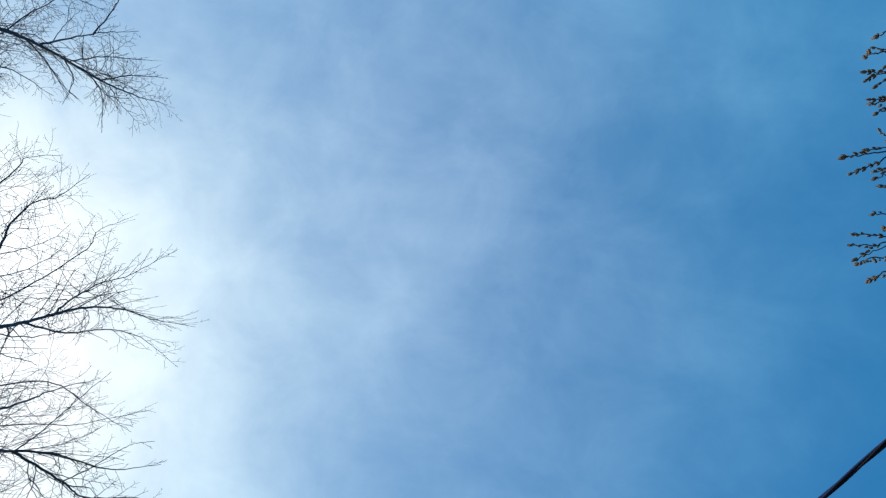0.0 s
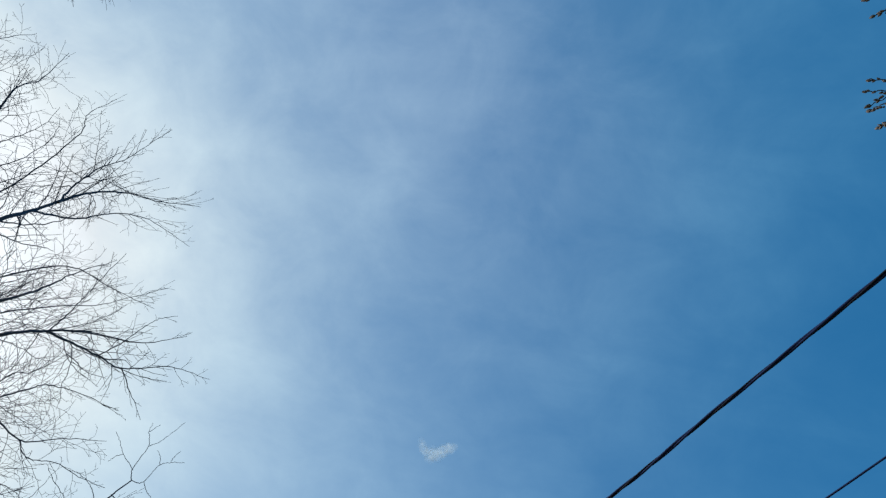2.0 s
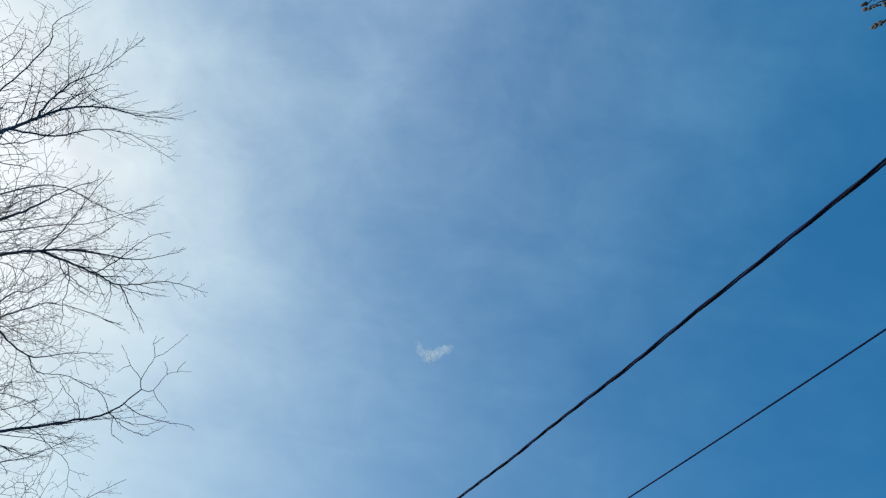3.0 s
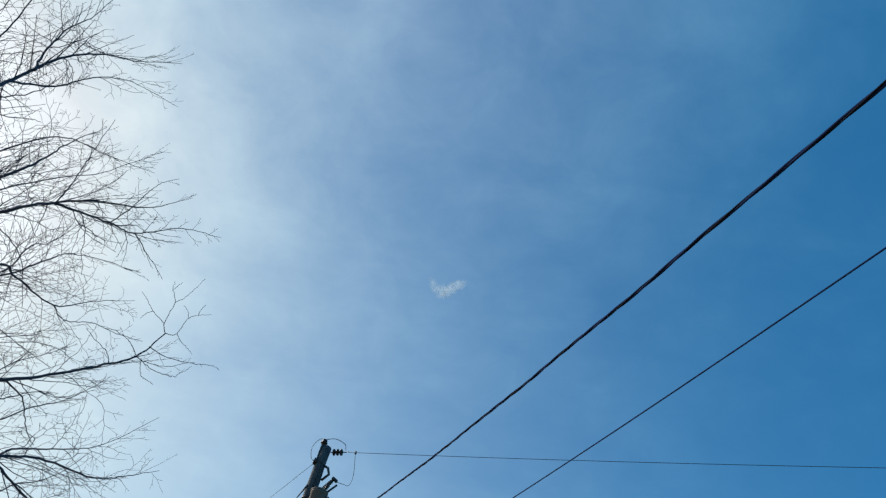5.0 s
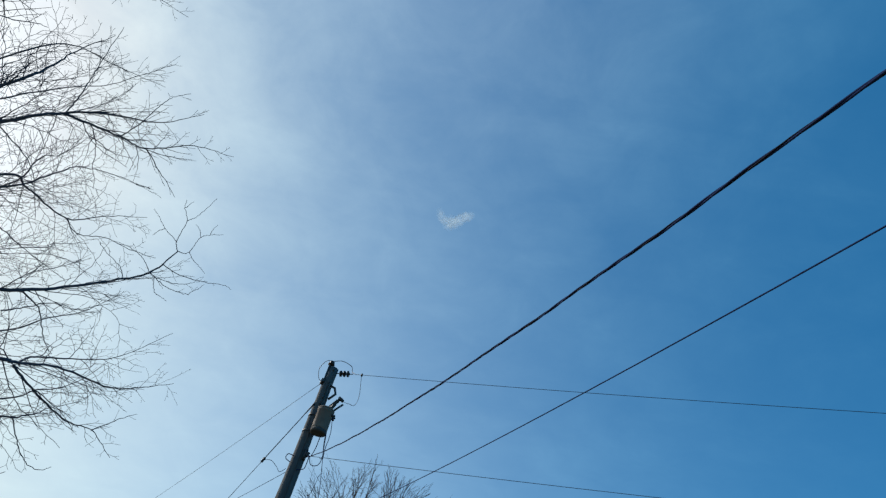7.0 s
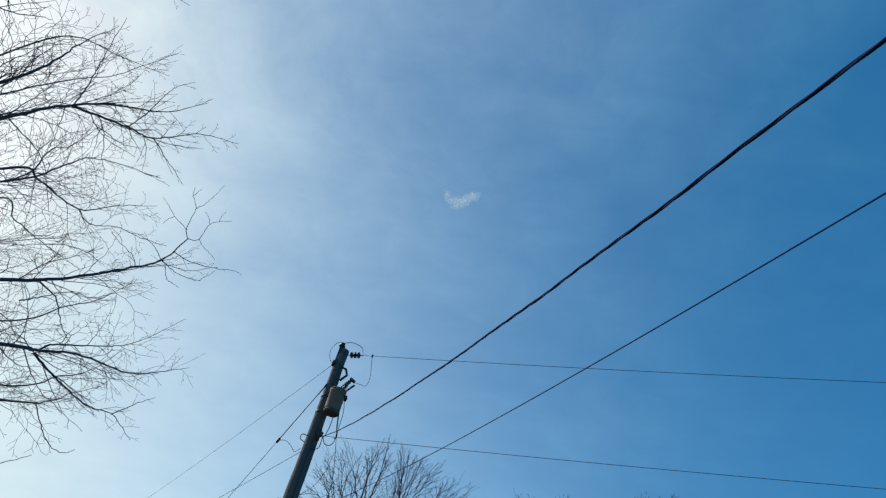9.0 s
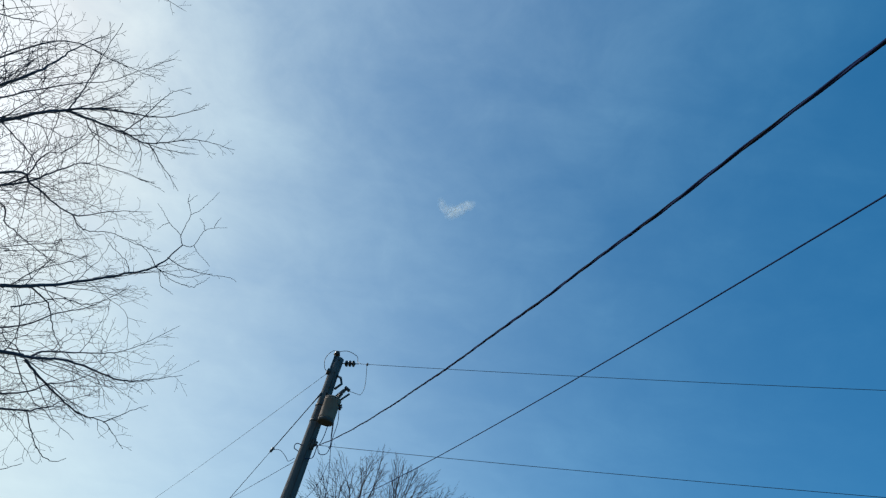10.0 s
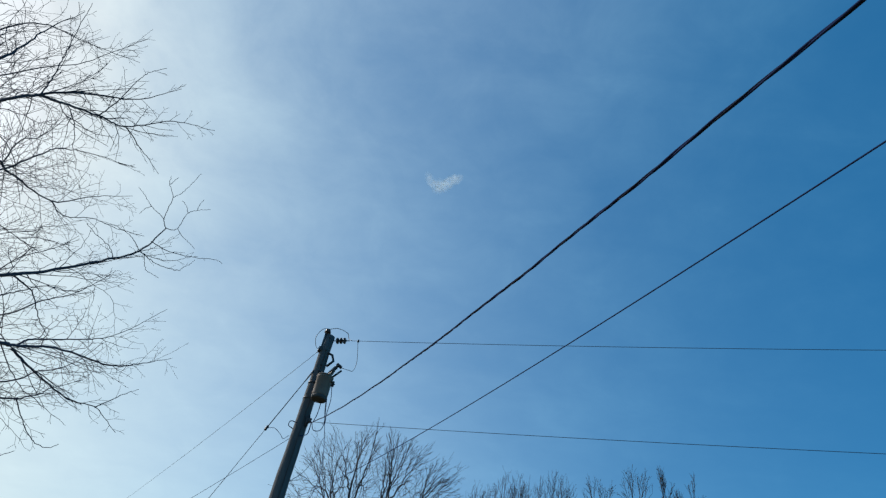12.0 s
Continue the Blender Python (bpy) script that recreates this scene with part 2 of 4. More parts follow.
# ---------------------------------------------------------------- ground
g = Buf()
N = 48
for i in range(N + 1):
    for j in range(N + 1):
        x, y = [math.copysign(abs(q) ** 3, q) * 2500 for q in (2 * i / N - 1, 2 * j / N - 1)]
        near = min(1.0, max(0.0, (math.hypot(x, y) - 6) / 60))
        z = (noise.noise(Vector((x * 0.02, y * 0.02, 0))) * 0.5 - 0.1) * near
        g.v.append(Vector((x, y, z if math.hypot(x, y) < 120 else 0.0)))
for i in range(N):
    for j in range(N):
        a = i * (N + 1) + j
        g.f.append((a, a + N + 1, a + N + 2, a + 1))
tagged(part("ground", g, GRASS), "short early spring lawn grass running to the horizon", "ground", kind="structure")

# ---------------------------------------------------------------- trees
UP = Vector((0, 0, 1))


def bough(rng, buf, pts, r0, r1, sides):
    n = len(pts)
    buf.tube(pts, [r0 + (r1 - r0) * (i / (n - 1)) ** 0.8 for i in range(n)], sides, caps=False)


def spray(rng, buf, p, d, length, r, face, spec, level=0):
    """A twig that kinks at every node and sends a side shoot off the outside of the kink.
    spec: (node spacing, share of nodes with a shoot, kink, shoot angle, lift, finest radius)."""
    gap, odds, kink, angle, lift, fine = spec
    d = Vector(d).normalized()
    p = Vector(p)
    pts, left, flip, shoots = [p.copy()], length, rng.choice((-1, 1)), []
    curl = radians(rng.gauss(0, 4.5))
    while left > gap * 0.15:
        step = min(left, gap * rng.uniform(0.6, 1.5))
        p = p + d * step
        pts.append(p.copy())
        left -= step
        if left <= gap * 0.15:
            break
        loose = Vector((rng.uniform(-1, 1), rng.uniform(-1, 1), rng.uniform(-1, 1))) * 0.1
        if level < 3 and rng.random() < odds:
            a = radians(angle) * rng.uniform(0.7, 1.35)
            shoots.append((p.copy(), Matrix.Rotation(-flip * a, 3, face) @ d + loose, max(left * rng.uniform(0.3, 0.8), gap * rng.uniform(0.4, 1.0)), 1 - left / length))
        d = (Matrix.Rotation(curl + flip * radians(kink) * rng.uniform(0.2, 1.5), 3, face) @ d + loose + UP * lift).normalized()
        flip = -flip if rng.random() < 0.85 else flip
    if len(pts) < 2:
        return
    bough(rng, buf, pts, r, max(fine, r * 0.3), 3 if r < 0.006 else 4)
    for q, e, size, u in shoots:
        tilt = Matrix.Rotation(rng.uniform(-0.7, 0.7), 3, e.normalized())
        spray(rng, buf, q, e, size, max(fine, min(r * (1 - 0.6 * u) * 0.75, fine + size * 0.0062)), tilt @ face, spec, level + 1)


def twigs(rng, buf, pts, r0, r1, spec, first=0.2, stop=0.98):
    """Sprays of twigs along a limb. spec: (spacing, share of the limb's length, least, most, angle, twig spec)."""
    space, share, least, most, angle, twig = spec
    total = sum((b - a).length for a, b in zip(pts, pts[1:]))
    at, flip, run, i = total * first + rng.random() * space, rng.choice((-1, 1)), 0.0, 0
    turn = rng.uniform(0, math.pi)
    while at < total * stop:
        while i < len(pts) - 2 and run + (pts[i + 1] - pts[i]).length < at:
            run += (pts[i + 1] - pts[i]).length
            i += 1
        seg = pts[i + 1] - pts[i]
        p = pts[i] + seg * min(1.0, (at - run) / max(seg.length, 1e-6))
        d = seg.normalized()
        turn += rng.uniform(-0.6, 0.6)
        side = (Matrix.Rotation(turn, 3, d) @ d.orthogonal().normalized()) * flip
        flip = -flip
        a = radians(angle) * rng.uniform(0.6, 1.3)
        u = at / total
        length = min(most, max(least * min(1.0, 1.45 - u), total * share * (1.15 - u))) * rng.uniform(0.45, 1.2)
        here = r0 + (r1 - r0) * u ** 0.8
        e = d * math.cos(a) + side * math.sin(a)
        face = Matrix.Rotation(rng.uniform(-0.6, 0.6), 3, e) @ d.cross(side).normalized()
        spray(rng, buf, p, e, length, max(twig[5], min(here * 0.62, twig[5] + length * 0.008)), face, twig)
        at += space * rng.uniform(0.55, 1.5)


NEAR_TWIG = (0.075, 0.6, 16, 44, 0.01, 0.0019)
NEAR_SPEC = (0.096, 0.4, 0.3, 0.95, 47, NEAR_TWIG)
FORK_SPEC = (0.14, 0.45, 0.14, 0.5, 46, NEAR_TWIG)
TIP_SPEC = (0.22, 0.3, 0.06, 0.2, 42, (0.08, 0.45, 17, 44, 0.0, 0.0019))
DENSE_SPEC = (0.078, 0.5, 0.24, 0.85, 48, (0.055, 0.7, 17, 44, 0.0, 0.0016))


def bare_tree(seed, base, top, trunk_r, label, spec):
    """The trunk of a bare tree; limb() adds to it."""
    rng = random.Random(seed)
    t = thing("tree", base, label, "tree", "bare trees")
    b, e = Vector(base), Vector(top)
    trunk = [b.lerp(e, i / 14) + Vector((rng.uniform(-1, 1), rng.uniform(-1, 1), 0)) * 0.025 * (0 < i) for i in range(15)]
    part("trunk", Buf().tube(trunk, [trunk_r * (1.35 if i == 0 else 1.0 - 0.55 * i / 14) for i in range(15)], 12), BARK, t)
    return t, b, e, spec, rng


def limb(tree, r, height, *places, bare=False, stop=0.98, spec=None):
    """A limb that leaves the trunk at a height, or forks off where another limb passes, and bends through the places."""
    t, b, e, usual, rng = tree
    if spec is None:
        spec = FORK_SPEC if height is None and usual is NEAR_SPEC and r < 0.013 else usual
    ctrl = list(places)
    if height is not None:
        ctrl.insert(0, b.lerp(e, min(height / e.z, 0.98)))
    path = spline(ctrl, 7)
    last = len(path) - 1
    path = [p + Vector((rng.uniform(-1, 1), rng.uniform(-1, 1), rng.uniform(-1, 1))) * (0.007 if 0 < k < last else 0) for k, p in enumerate(path)]
    wood = Buf()
    bough(rng, wood, path, r * 1.08, 0.008 if stop < 0.88 else 0.0026, 7)
    ob = part("limb", wood, BARK, t)
    if bare:
        return
    fine = Buf()
    twigs(rng, fine, path, r * 1.08, 0.0026, spec, 0.36 if height is not None else 0.08, stop)
    tagged(part("twig", fine, TWIG, ob), kind="stuff")


left_tree = bare_tree(11, (-6.6, 4.3, 0), (-6.5, 4.35, 6.0), 0.2, "tall bare deciduous tree with dark spreading limbs and fine twigs", NEAR_SPEC)
limb(left_tree, 0.022, 4.3, (-4.84, 4.15, 5.55), (-4.49, 4.30, 6.14), (-4.22, 4.50, 6.53), (-3.90, 4.74, 6.88), (-3.59, 4.82, 7.32))
limb(left_tree, 0.014, None, (-4.52, 4.33, 6.17), (-4.15, 4.72, 6.45), (-3.99, 4.98, 6.63), (-3.64, 5.13, 7.04), (-3.26, 5.39, 7.31))
limb(left_tree, 0.007, None, (-3.98, 4.96, 6.61), (-3.87, 5.29, 6.61), (-3.73, 5.64, 6.58))
limb(left_tree, 0.020, 4.7, (-4.70, 3.78, 5.71), (-4.60, 3.86, 6.26), (-4.59, 3.90, 6.71), (-4.47, 3.94, 7.23))
limb(left_tree, 0.013, 4.0, (-4.86, 4.74, 5.24), (-4.58, 4.94, 5.87), (-4.60, 5.10, 6.17), (-4.45, 5.40, 6.47), (-4.16, 5.80, 6.75))
limb(left_tree, 0.012, 4.1, (-5.17, 5.05, 5.48), (-4.94, 5.00, 6.08), (-4.87, 5.09, 6.29), (-4.71, 5.04, 6.74))
limb(left_tree, 0.017, 3.7, (-4.81, 4.58, 5.29), (-4.70, 4.94, 5.54), (-4.50, 5.44, 5.67), (-4.32, 5.70, 6.05), (-4.08, 5.98, 6.42))
limb(left_tree, 0.024, 3.2, (-4.76, 5.45, 4.51), (-4.39, 5.94, 5.05), (-4.07, 6.30, 5.60), (-3.94, 6.58, 6.01), (-3.87, 6.71, 6.56), stop=0.86)
limb(left_tree, 0.006, None, (-3.87, 6.71, 6.56), (-3.96, 6.69, 6.70), (-3.96, 6.58, 7.03), (-4.07, 6.50, 7.20), (-4.11, 6.50, 7.35), bare=True)
limb(left_tree, 0.004, None, (-3.91, 6.51, 6.97), (-3.85, 6.57, 7.19), (-3.75, 6.53, 7.55), bare=True)
limb(left_tree, 0.004, None, (-3.98, 6.37, 7.08), (-3.98, 6.46, 7.32), bare=True)
limb(left_tree, 0.004, None, (-3.93, 6.66, 6.67), (-4.15, 6.56, 6.78), (-4.27, 6.51, 6.89), (-4.41, 6.46, 6.99), bare=True)
limb(left_tree, 0.004, None, (-4.13, 6.54, 6.76), (-4.23, 6.59, 6.71), (-4.29, 6.65, 6.67), bare=True)
limb(left_tree, 0.005, None, (-3.87, 6.71, 6.56), (-3.77, 6.80, 6.66), (-3.72, 6.73, 6.92), (-3.64, 6.78, 7.05), (-3.51, 6.85, 7.17), bare=True)
limb(left_tree, 0.004, None, (-3.72, 6.73, 6.92), (-3.78, 6.72, 7.03), (-3.88, 6.70, 7.10), bare=True)
limb(left_tree, 0.004, None, (-3.61, 6.72, 7.00), (-3.63, 6.73, 7.11), (-3.62, 6.74, 7.24), bare=True)
limb(left_tree, 0.004, None, (-3.76, 6.78, 6.65), (-3.71, 6.89, 6.62), (-3.64, 7.00, 6.62), (-3.56, 7.12, 6.60), bare=True)
limb(left_tree, 0.006, None, (-3.87, 6.57, 6.19), (-3.70, 6.80, 6.25), (-3.47, 7.00, 6.37), (-3.24, 7.16, 6.52), (-3.17, 7.32, 6.58), stop=0.9, spec=TIP_SPEC)
limb(left_tree, 0.005, None, (-3.92, 6.54, 5.99), (-3.88, 6.68, 6.03), (-3.66, 6.86, 6.14), (-3.50, 6.95, 6.32), (-3.42, 7.05, 6.43), stop=0.9, spec=TIP_SPEC)
limb(left_tree, 0.005, None, (-3.92, 6.54, 5.99), (-3.77, 6.78, 6.00), (-3.59, 6.99, 6.09), (-3.52, 7.08, 6.25), (-3.48, 7.14, 6.43), stop=0.9, spec=TIP_SPEC)
limb(left_tree, 0.004, None, (-3.88, 6.63, 5.99), (-3.87, 6.81, 5.90), (-3.81, 6.94, 5.92), (-3.77, 7.05, 5.95), stop=0.9, spec=TIP_SPEC)
limb(left_tree, 0.005, None, (-3.88, 6.47, 5.94), (-3.96, 6.43, 6.02), (-4.08, 6.37, 6.10), (-4.25, 6.30, 6.13), (-4.39, 6.29, 6.12), stop=0.9, spec=TIP_SPEC)
limb(left_tree, 0.024, 2.9, (-4.33, 5.54, 3.90), (-4.16, 5.91, 4.09), (-3.96, 6.25, 4.31), (-3.56, 6.72, 4.44), (-3.40, 7.00, 4.65), (-3.16, 7.27, 4.94))
limb(left_tree, 0.012, None, (-4.18, 6.01, 4.15), (-4.23, 6.22, 4.34), (-4.02, 6.58, 4.60), (-3.79, 6.89, 4.91), (-3.45, 7.08, 5.52))
limb(left_tree, 0.013, None, (-4.13, 5.89, 4.05), (-3.99, 6.23, 3.99), (-3.72, 6.63, 3.92), (-3.55, 6.91, 3.99), (-3.35, 7.25, 3.87))
limb(left_tree, 0.006, None, (-3.50, 6.80, 3.95), (-3.37, 6.95, 4.20), (-3.28, 7.10, 4.38))
limb(left_tree, 0.013, 2.6, (-4.26, 5.88, 3.48), (-3.91, 6.31, 3.77), (-3.91, 6.52, 3.96), (-3.78, 6.78, 4.23))
limb(left_tree, 0.006, None, (-3.95, 6.16, 3.66), (-3.86, 6.29, 3.52), (-3.73, 6.44, 3.38), (-3.60, 6.55, 3.36), (-3.53, 6.59, 3.43), bare=True)
limb(left_tree, 0.013, 2.8, (-4.67, 6.37, 3.80), (-4.29, 6.74, 4.20), (-4.12, 6.98, 4.47), (-3.99, 7.12, 4.90))
limb(left_tree, 0.013, 3.0, (-5.10, 6.30, 4.47), (-4.68, 6.62, 5.03), (-4.50, 6.83, 5.36), (-4.32, 6.95, 5.81))
limb(left_tree, 0.027, 5.0, (-5.15, 3.27, 6.16), (-5.15, 3.32, 6.84), (-5.10, 3.34, 7.54), (-5.02, 3.50, 8.14), (-4.93, 3.78, 8.66), (-4.64, 4.02, 9.30))
limb(left_tree, 0.014, None, (-5.11, 3.32, 7.13), (-5.29, 3.30, 7.57), (-5.36, 3.24, 8.11), (-5.36, 3.24, 8.66), (-5.20, 2.96, 9.42))
limb(left_tree, 0.012, None, (-5.15, 3.31, 6.79), (-5.04, 3.56, 7.27), (-4.94, 3.66, 7.80), (-4.78, 3.89, 8.28), (-4.44, 4.38, 8.69))
limb(left_tree, 0.020, 5.5, (-5.73, 2.99, 6.68), (-5.93, 2.47, 7.28), (-6.08, 2.29, 7.73), (-6.15, 2.26, 8.17), (-6.20, 2.01, 8.69))
limb(left_tree, 0.012, 5.6, (-6.08, 2.35, 6.93), (-6.17, 1.87, 7.53), (-6.36, 1.80, 7.84), (-6.34, 1.77, 8.35))
limb(left_tree, 0.013, 5.2, (-5.92, 3.49, 6.81), (-5.78, 3.21, 7.52), (-5.66, 2.85, 8.17), (-5.79, 2.69, 8.47), (-5.71, 2.55, 8.93))
limb(left_tree, 0.013, 4.9, (-5.43, 4.12, 6.51), (-5.11, 4.18, 7.16), (-4.82, 4.55, 7.49), (-4.41, 4.96, 7.83))
limb(left_tree, 0.012, 4.5, (-5.53, 4.57, 6.34), (-5.14, 4.68, 7.00), (-4.88, 4.81, 7.43), (-4.40, 4.78, 8.12))
limb(left_tree, 0.007, 2.2, (-3.77, 5.56, 2.66), (-3.68, 5.80, 2.92), (-3.59, 6.05, 3.14), bare=True)
limb(left_tree, 0.008, None, (-4.49, 4.32, 6.16), (-4.49, 4.27, 6.46), (-4.51, 4.20, 6.74), (-4.48, 4.02, 7.13), (-4.48, 3.93, 7.41))
limb(left_tree, 0.007, None, (-4.13, 4.71, 6.45), (-4.03, 4.67, 6.72), (-3.97, 4.62, 6.97), (-3.91, 4.59, 7.18), (-3.77, 4.62, 7.40))
limb(left_tree, 0.01, None, (-4.58, 5.75, 4.82), (-4.39, 5.96, 4.77), (-4.28, 6.19, 4.57), (-4.17, 6.35, 4.47))
limb(left_tree, 0.009, None, (-5.03, 6.35, 4.82), (-4.95, 6.47, 4.98), (-4.77, 6.61, 5.23), (-4.57, 6.81, 5.35), (-4.35, 6.94, 5.62))
limb(left_tree, 0.012, 3.1, (-5.36, 5.23, 5.34), (-5.12, 5.51, 5.37), (-4.90, 5.80, 5.35), (-4.53, 6.17, 5.33))
limb(left_tree, 0.006, 3.1, (-4.85, 5.72, 5.32), (-4.69, 5.79, 5.52), (-4.42, 5.91, 5.75))
limb(left_tree, 0.006, None, (-4.50, 5.44, 5.67), (-4.40, 5.63, 5.63), (-4.19, 5.75, 5.77), (-3.92, 5.96, 5.84), (-3.71, 6.10, 5.92))
limb(left_tree, 0.005, None, (-4.05, 6.34, 5.66), (-4.14, 6.27, 5.78), (-4.33, 6.16, 5.85), (-4.45, 6.10, 5.93))
limb(left_tree, 0.006, 3.1, (-5.30, 5.74, 5.11), (-5.17, 5.85, 5.24), (-4.87, 6.02, 5.50), (-4.63, 6.20, 5.61), (-4.44, 6.41, 5.60))
limb(left_tree, 0.007, None, (-4.79, 4.17, 5.63), (-4.54, 4.59, 5.56), (-4.43, 5.04, 5.24))
limb(left_tree, 0.005, None, (-4.74, 5.05, 6.64), (-4.64, 5.23, 6.65), (-4.39, 5.46, 6.70))
limb(left_tree, 0.005, None, (-4.52, 4.29, 6.10), (-4.57, 4.49, 5.93), (-4.63, 4.65, 5.79))
limb(left_tree, 0.04, 3.4, (-7.8, 4.8, 4.1), (-8.8, 5.2, 4.8), (-9.8, 5.4, 5.6))
limb(left_tree, 0.04, 4.4, (-7.4, 3.6, 4.9), (-8.3, 3.1, 5.3), (-9.3, 2.7, 5.7))
limb(left_tree, 0.035, 2.8, (-7.4, 5.6, 3.4), (-8.2, 6.6, 4.0), (-8.9, 7.4, 4.7))
high_tree = bare_tree(23, (-6.6, -0.5, 0), (-6.5, -0.3, 6.4), 0.24, "bare deciduous tree with dense twigs on a thick limb", DENSE_SPEC)
limb(high_tree, 0.028, 5.6, (-5.96, 0.21, 6.65), (-5.82, 0.39, 7.36), (-5.62, 0.66, 8.06), (-5.56, 0.79, 8.59), (-5.47, 0.86, 9.13))
limb(high_tree, 0.009, None, (-5.72, 0.67, 8.17), (-5.60, 0.55, 8.54), (-5.40, 0.49, 8.96))
limb(high_tree, 0.009, None, (-5.82, 0.59, 8.01), (-5.78, 0.83, 8.26), (-5.82, 1.35, 8.38))
limb(high_tree, 0.009, None, (-5.89, 0.49, 7.75), (-5.93, 0.72, 7.97), (-6.11, 1.07, 8.03))
limb(high_tree, 0.009, None, (-5.87, 0.51, 7.84), (-5.75, 0.38, 8.26), (-5.51, 0.31, 8.76))
limb(high_tree, 0.013, None, (-5.88, 0.39, 7.42), (-5.83, 0.26, 7.73), (-5.72, 0.11, 8.09), (-5.54, -0.01, 8.48))
limb(high_tree, 0.010, None, (-5.77, 0.16, 8.02), (-5.75, -0.24, 8.30), (-5.86, -0.46, 8.46))
limb(high_tree, 0.017, 5.2, (-5.90, 0.75, 6.52), (-5.94, 0.69, 7.09), (-5.90, 0.94, 7.68))
limb(high_tree, 0.017, 6.0, (-6.38, -0.14, 7.10), (-6.27, -0.22, 7.81), (-6.08, -0.16, 8.55))
limb(high_tree, 0.014, 5.6, (-6.10, 0.43, 6.78), (-6.01, 0.05, 7.44), (-6.01, -0.30, 7.93))
limb(high_tree, 0.05, 4.6, (-7.6, -1.2, 5.4), (-8.6, -1.9, 6.0), (-9.6, -2.4, 6.7))
limb(high_tree, 0.04, 4.0, (-6.9, -1.9, 4.8), (-7.2, -3.0, 5.5), (-7.6, -4.0, 6.2))
limb(high_tree, 0.04, 5.0, (-7.8, 0.3, 5.6), (-8.9, 0.7, 5.9), (-9.8, 1.0, 6.2))


def crown_tree(seed, foot, lobes, count, fork, tip, label):
    """A bare tree whose wood is grown back from the ends of its twigs: the ends fill the lobes of the crown,
    neighbours join into branches, branches into limbs, limbs into the trunk.
    lobes: (x, y, z of the middle, half-width, half-height, share of the twigs); tip: radius of a twig's end."""
    rng = np.random.default_rng(seed)
    foot = np.array(foot, float)
    t = thing("tree", foot, label, "tree", "far trees")
    weight = np.array([q[5] for q in lobes], float)
    ends = []
    for x, y, z, wide, tall, w in lobes:
        n = max(3, int(count * w / weight.sum()))
        v = rng.normal(size=(n, 3))
        v *= (rng.random(n) ** 0.42 / np.linalg.norm(v, axis=1))[:, None]
        ends.append(np.array((x, y, z)) + v * (wide, wide * 0.8, tall))
    ends = np.vstack(ends)
    total = len(ends)
    trunk, limbs = Buf(), []

    def stroke(buf, p, q, r0, r1, sides, sway):
        steps = 3 if r0 > tip * 1.6 else 2
        pts = [p + (q - p) * k / steps for k in range(steps + 1)]
        long = np.linalg.norm(q - p)
        for k in range(1, steps):
            pts[k] = pts[k] + rng.normal(size=3) * sway * long + np.array((0, 0, -0.05 * long))
        buf.tube(pts, [r0 + (r1 - r0) * k / steps for k in range(steps + 1)], sides, caps=False)

    def thick(n):
        return tip * n ** 0.44

    def grow(p, group, into):
        n = len(group)
        if into is None and n < total / 6.5:
            into = (Buf(), Buf())
            limbs.append(into)
        if n <= 2:
            for q in group:
                stroke(into[1], p, q, tip * 1.15, tip * 0.8, 3, 0.06)
                for share in (0.45, 0.75):
                    node_at = p + (q - p) * share
                    long = np.linalg.norm(q - p) * rng.uniform(0.2, 0.42)
                    way = (q - p) / max(np.linalg.norm(q - p), 1e-6) + rng.normal(size=3) * 0.4
                    stroke(into[1], node_at, node_at + way * long, tip * 0.85, tip * 0.7, 3, 0.04)
            return
        middle = group.mean(axis=0)
        away = group - middle
        along = (middle - p) / max(np.linalg.norm(middle - p), 1e-6)
        flatways = away - np.outer(away @ along, along) * 0.6
        axis = np.linalg.svd(flatways + rng.normal(size=away.shape) * 0.05, full_matrices=False)[2][0]
        side = flatways @ axis
        cut = np.quantile(side, rng.uniform(0.34, 0.66))
        for half in (group[side <= cut], group[side > cut]):
            if len(half) == 0:
                continue
            goal = half.mean(axis=0)
            q = p + (goal - p) * rng.uniform(0.2, 0.36) + np.array((0, 0, 0.05 * np.linalg.norm(goal - p)))
            m = len(half)
            target = trunk if into is None else into[0] if m > max(2, 0.008 * total) else into[1]
            stroke(target, p, q, thick(m) * 1.05, thick(m) * 0.92, 7 if m > 60 else 5 if m > 9 else 3, 0.05)
            grow(q, half, into)

    start = np.array((foot[0], foot[1], fork))
    base = thick(total)
    trunk.tube([foot + (start - foot) * k / 5 + (rng.normal(size=3) * 0.03 if 0 < k < 5 else 0) for k in range(6)], [base * (1.35, 1.15, 1.08, 1.04, 1.0, 0.98)[k] for k in range(6)], 10)
    grow(start, ends, None)
    part("trunk", trunk, FARBARK, t)
    for wood, fine in limbs:
        if not wood.v:
            wood, fine = fine, Buf()
        limb_part = part("limb", wood, FARBARK, t)
        if fine.v:
            tagged(part("twig", fine, FARBARK, limb_part), kind="stuff")
    return t


crown_tree(9, (-1.2, 31.0, -0.2), (
    (-1.2, 31.0, 9.9, 4.7, 4.4, 60), (-3.4, 31.2, 12.2, 1.7, 1.9, 10), (-1.2, 30.8, 13.2, 1.6, 1.8, 10), (0.9, 31.2, 12.9, 1.6, 1.7, 9), (2.5, 31.0, 11.9, 1.3, 1.9, 9),
), 1300, 4.4, 0.0076, "bare rounded tree with a domed twiggy crown behind the pole")
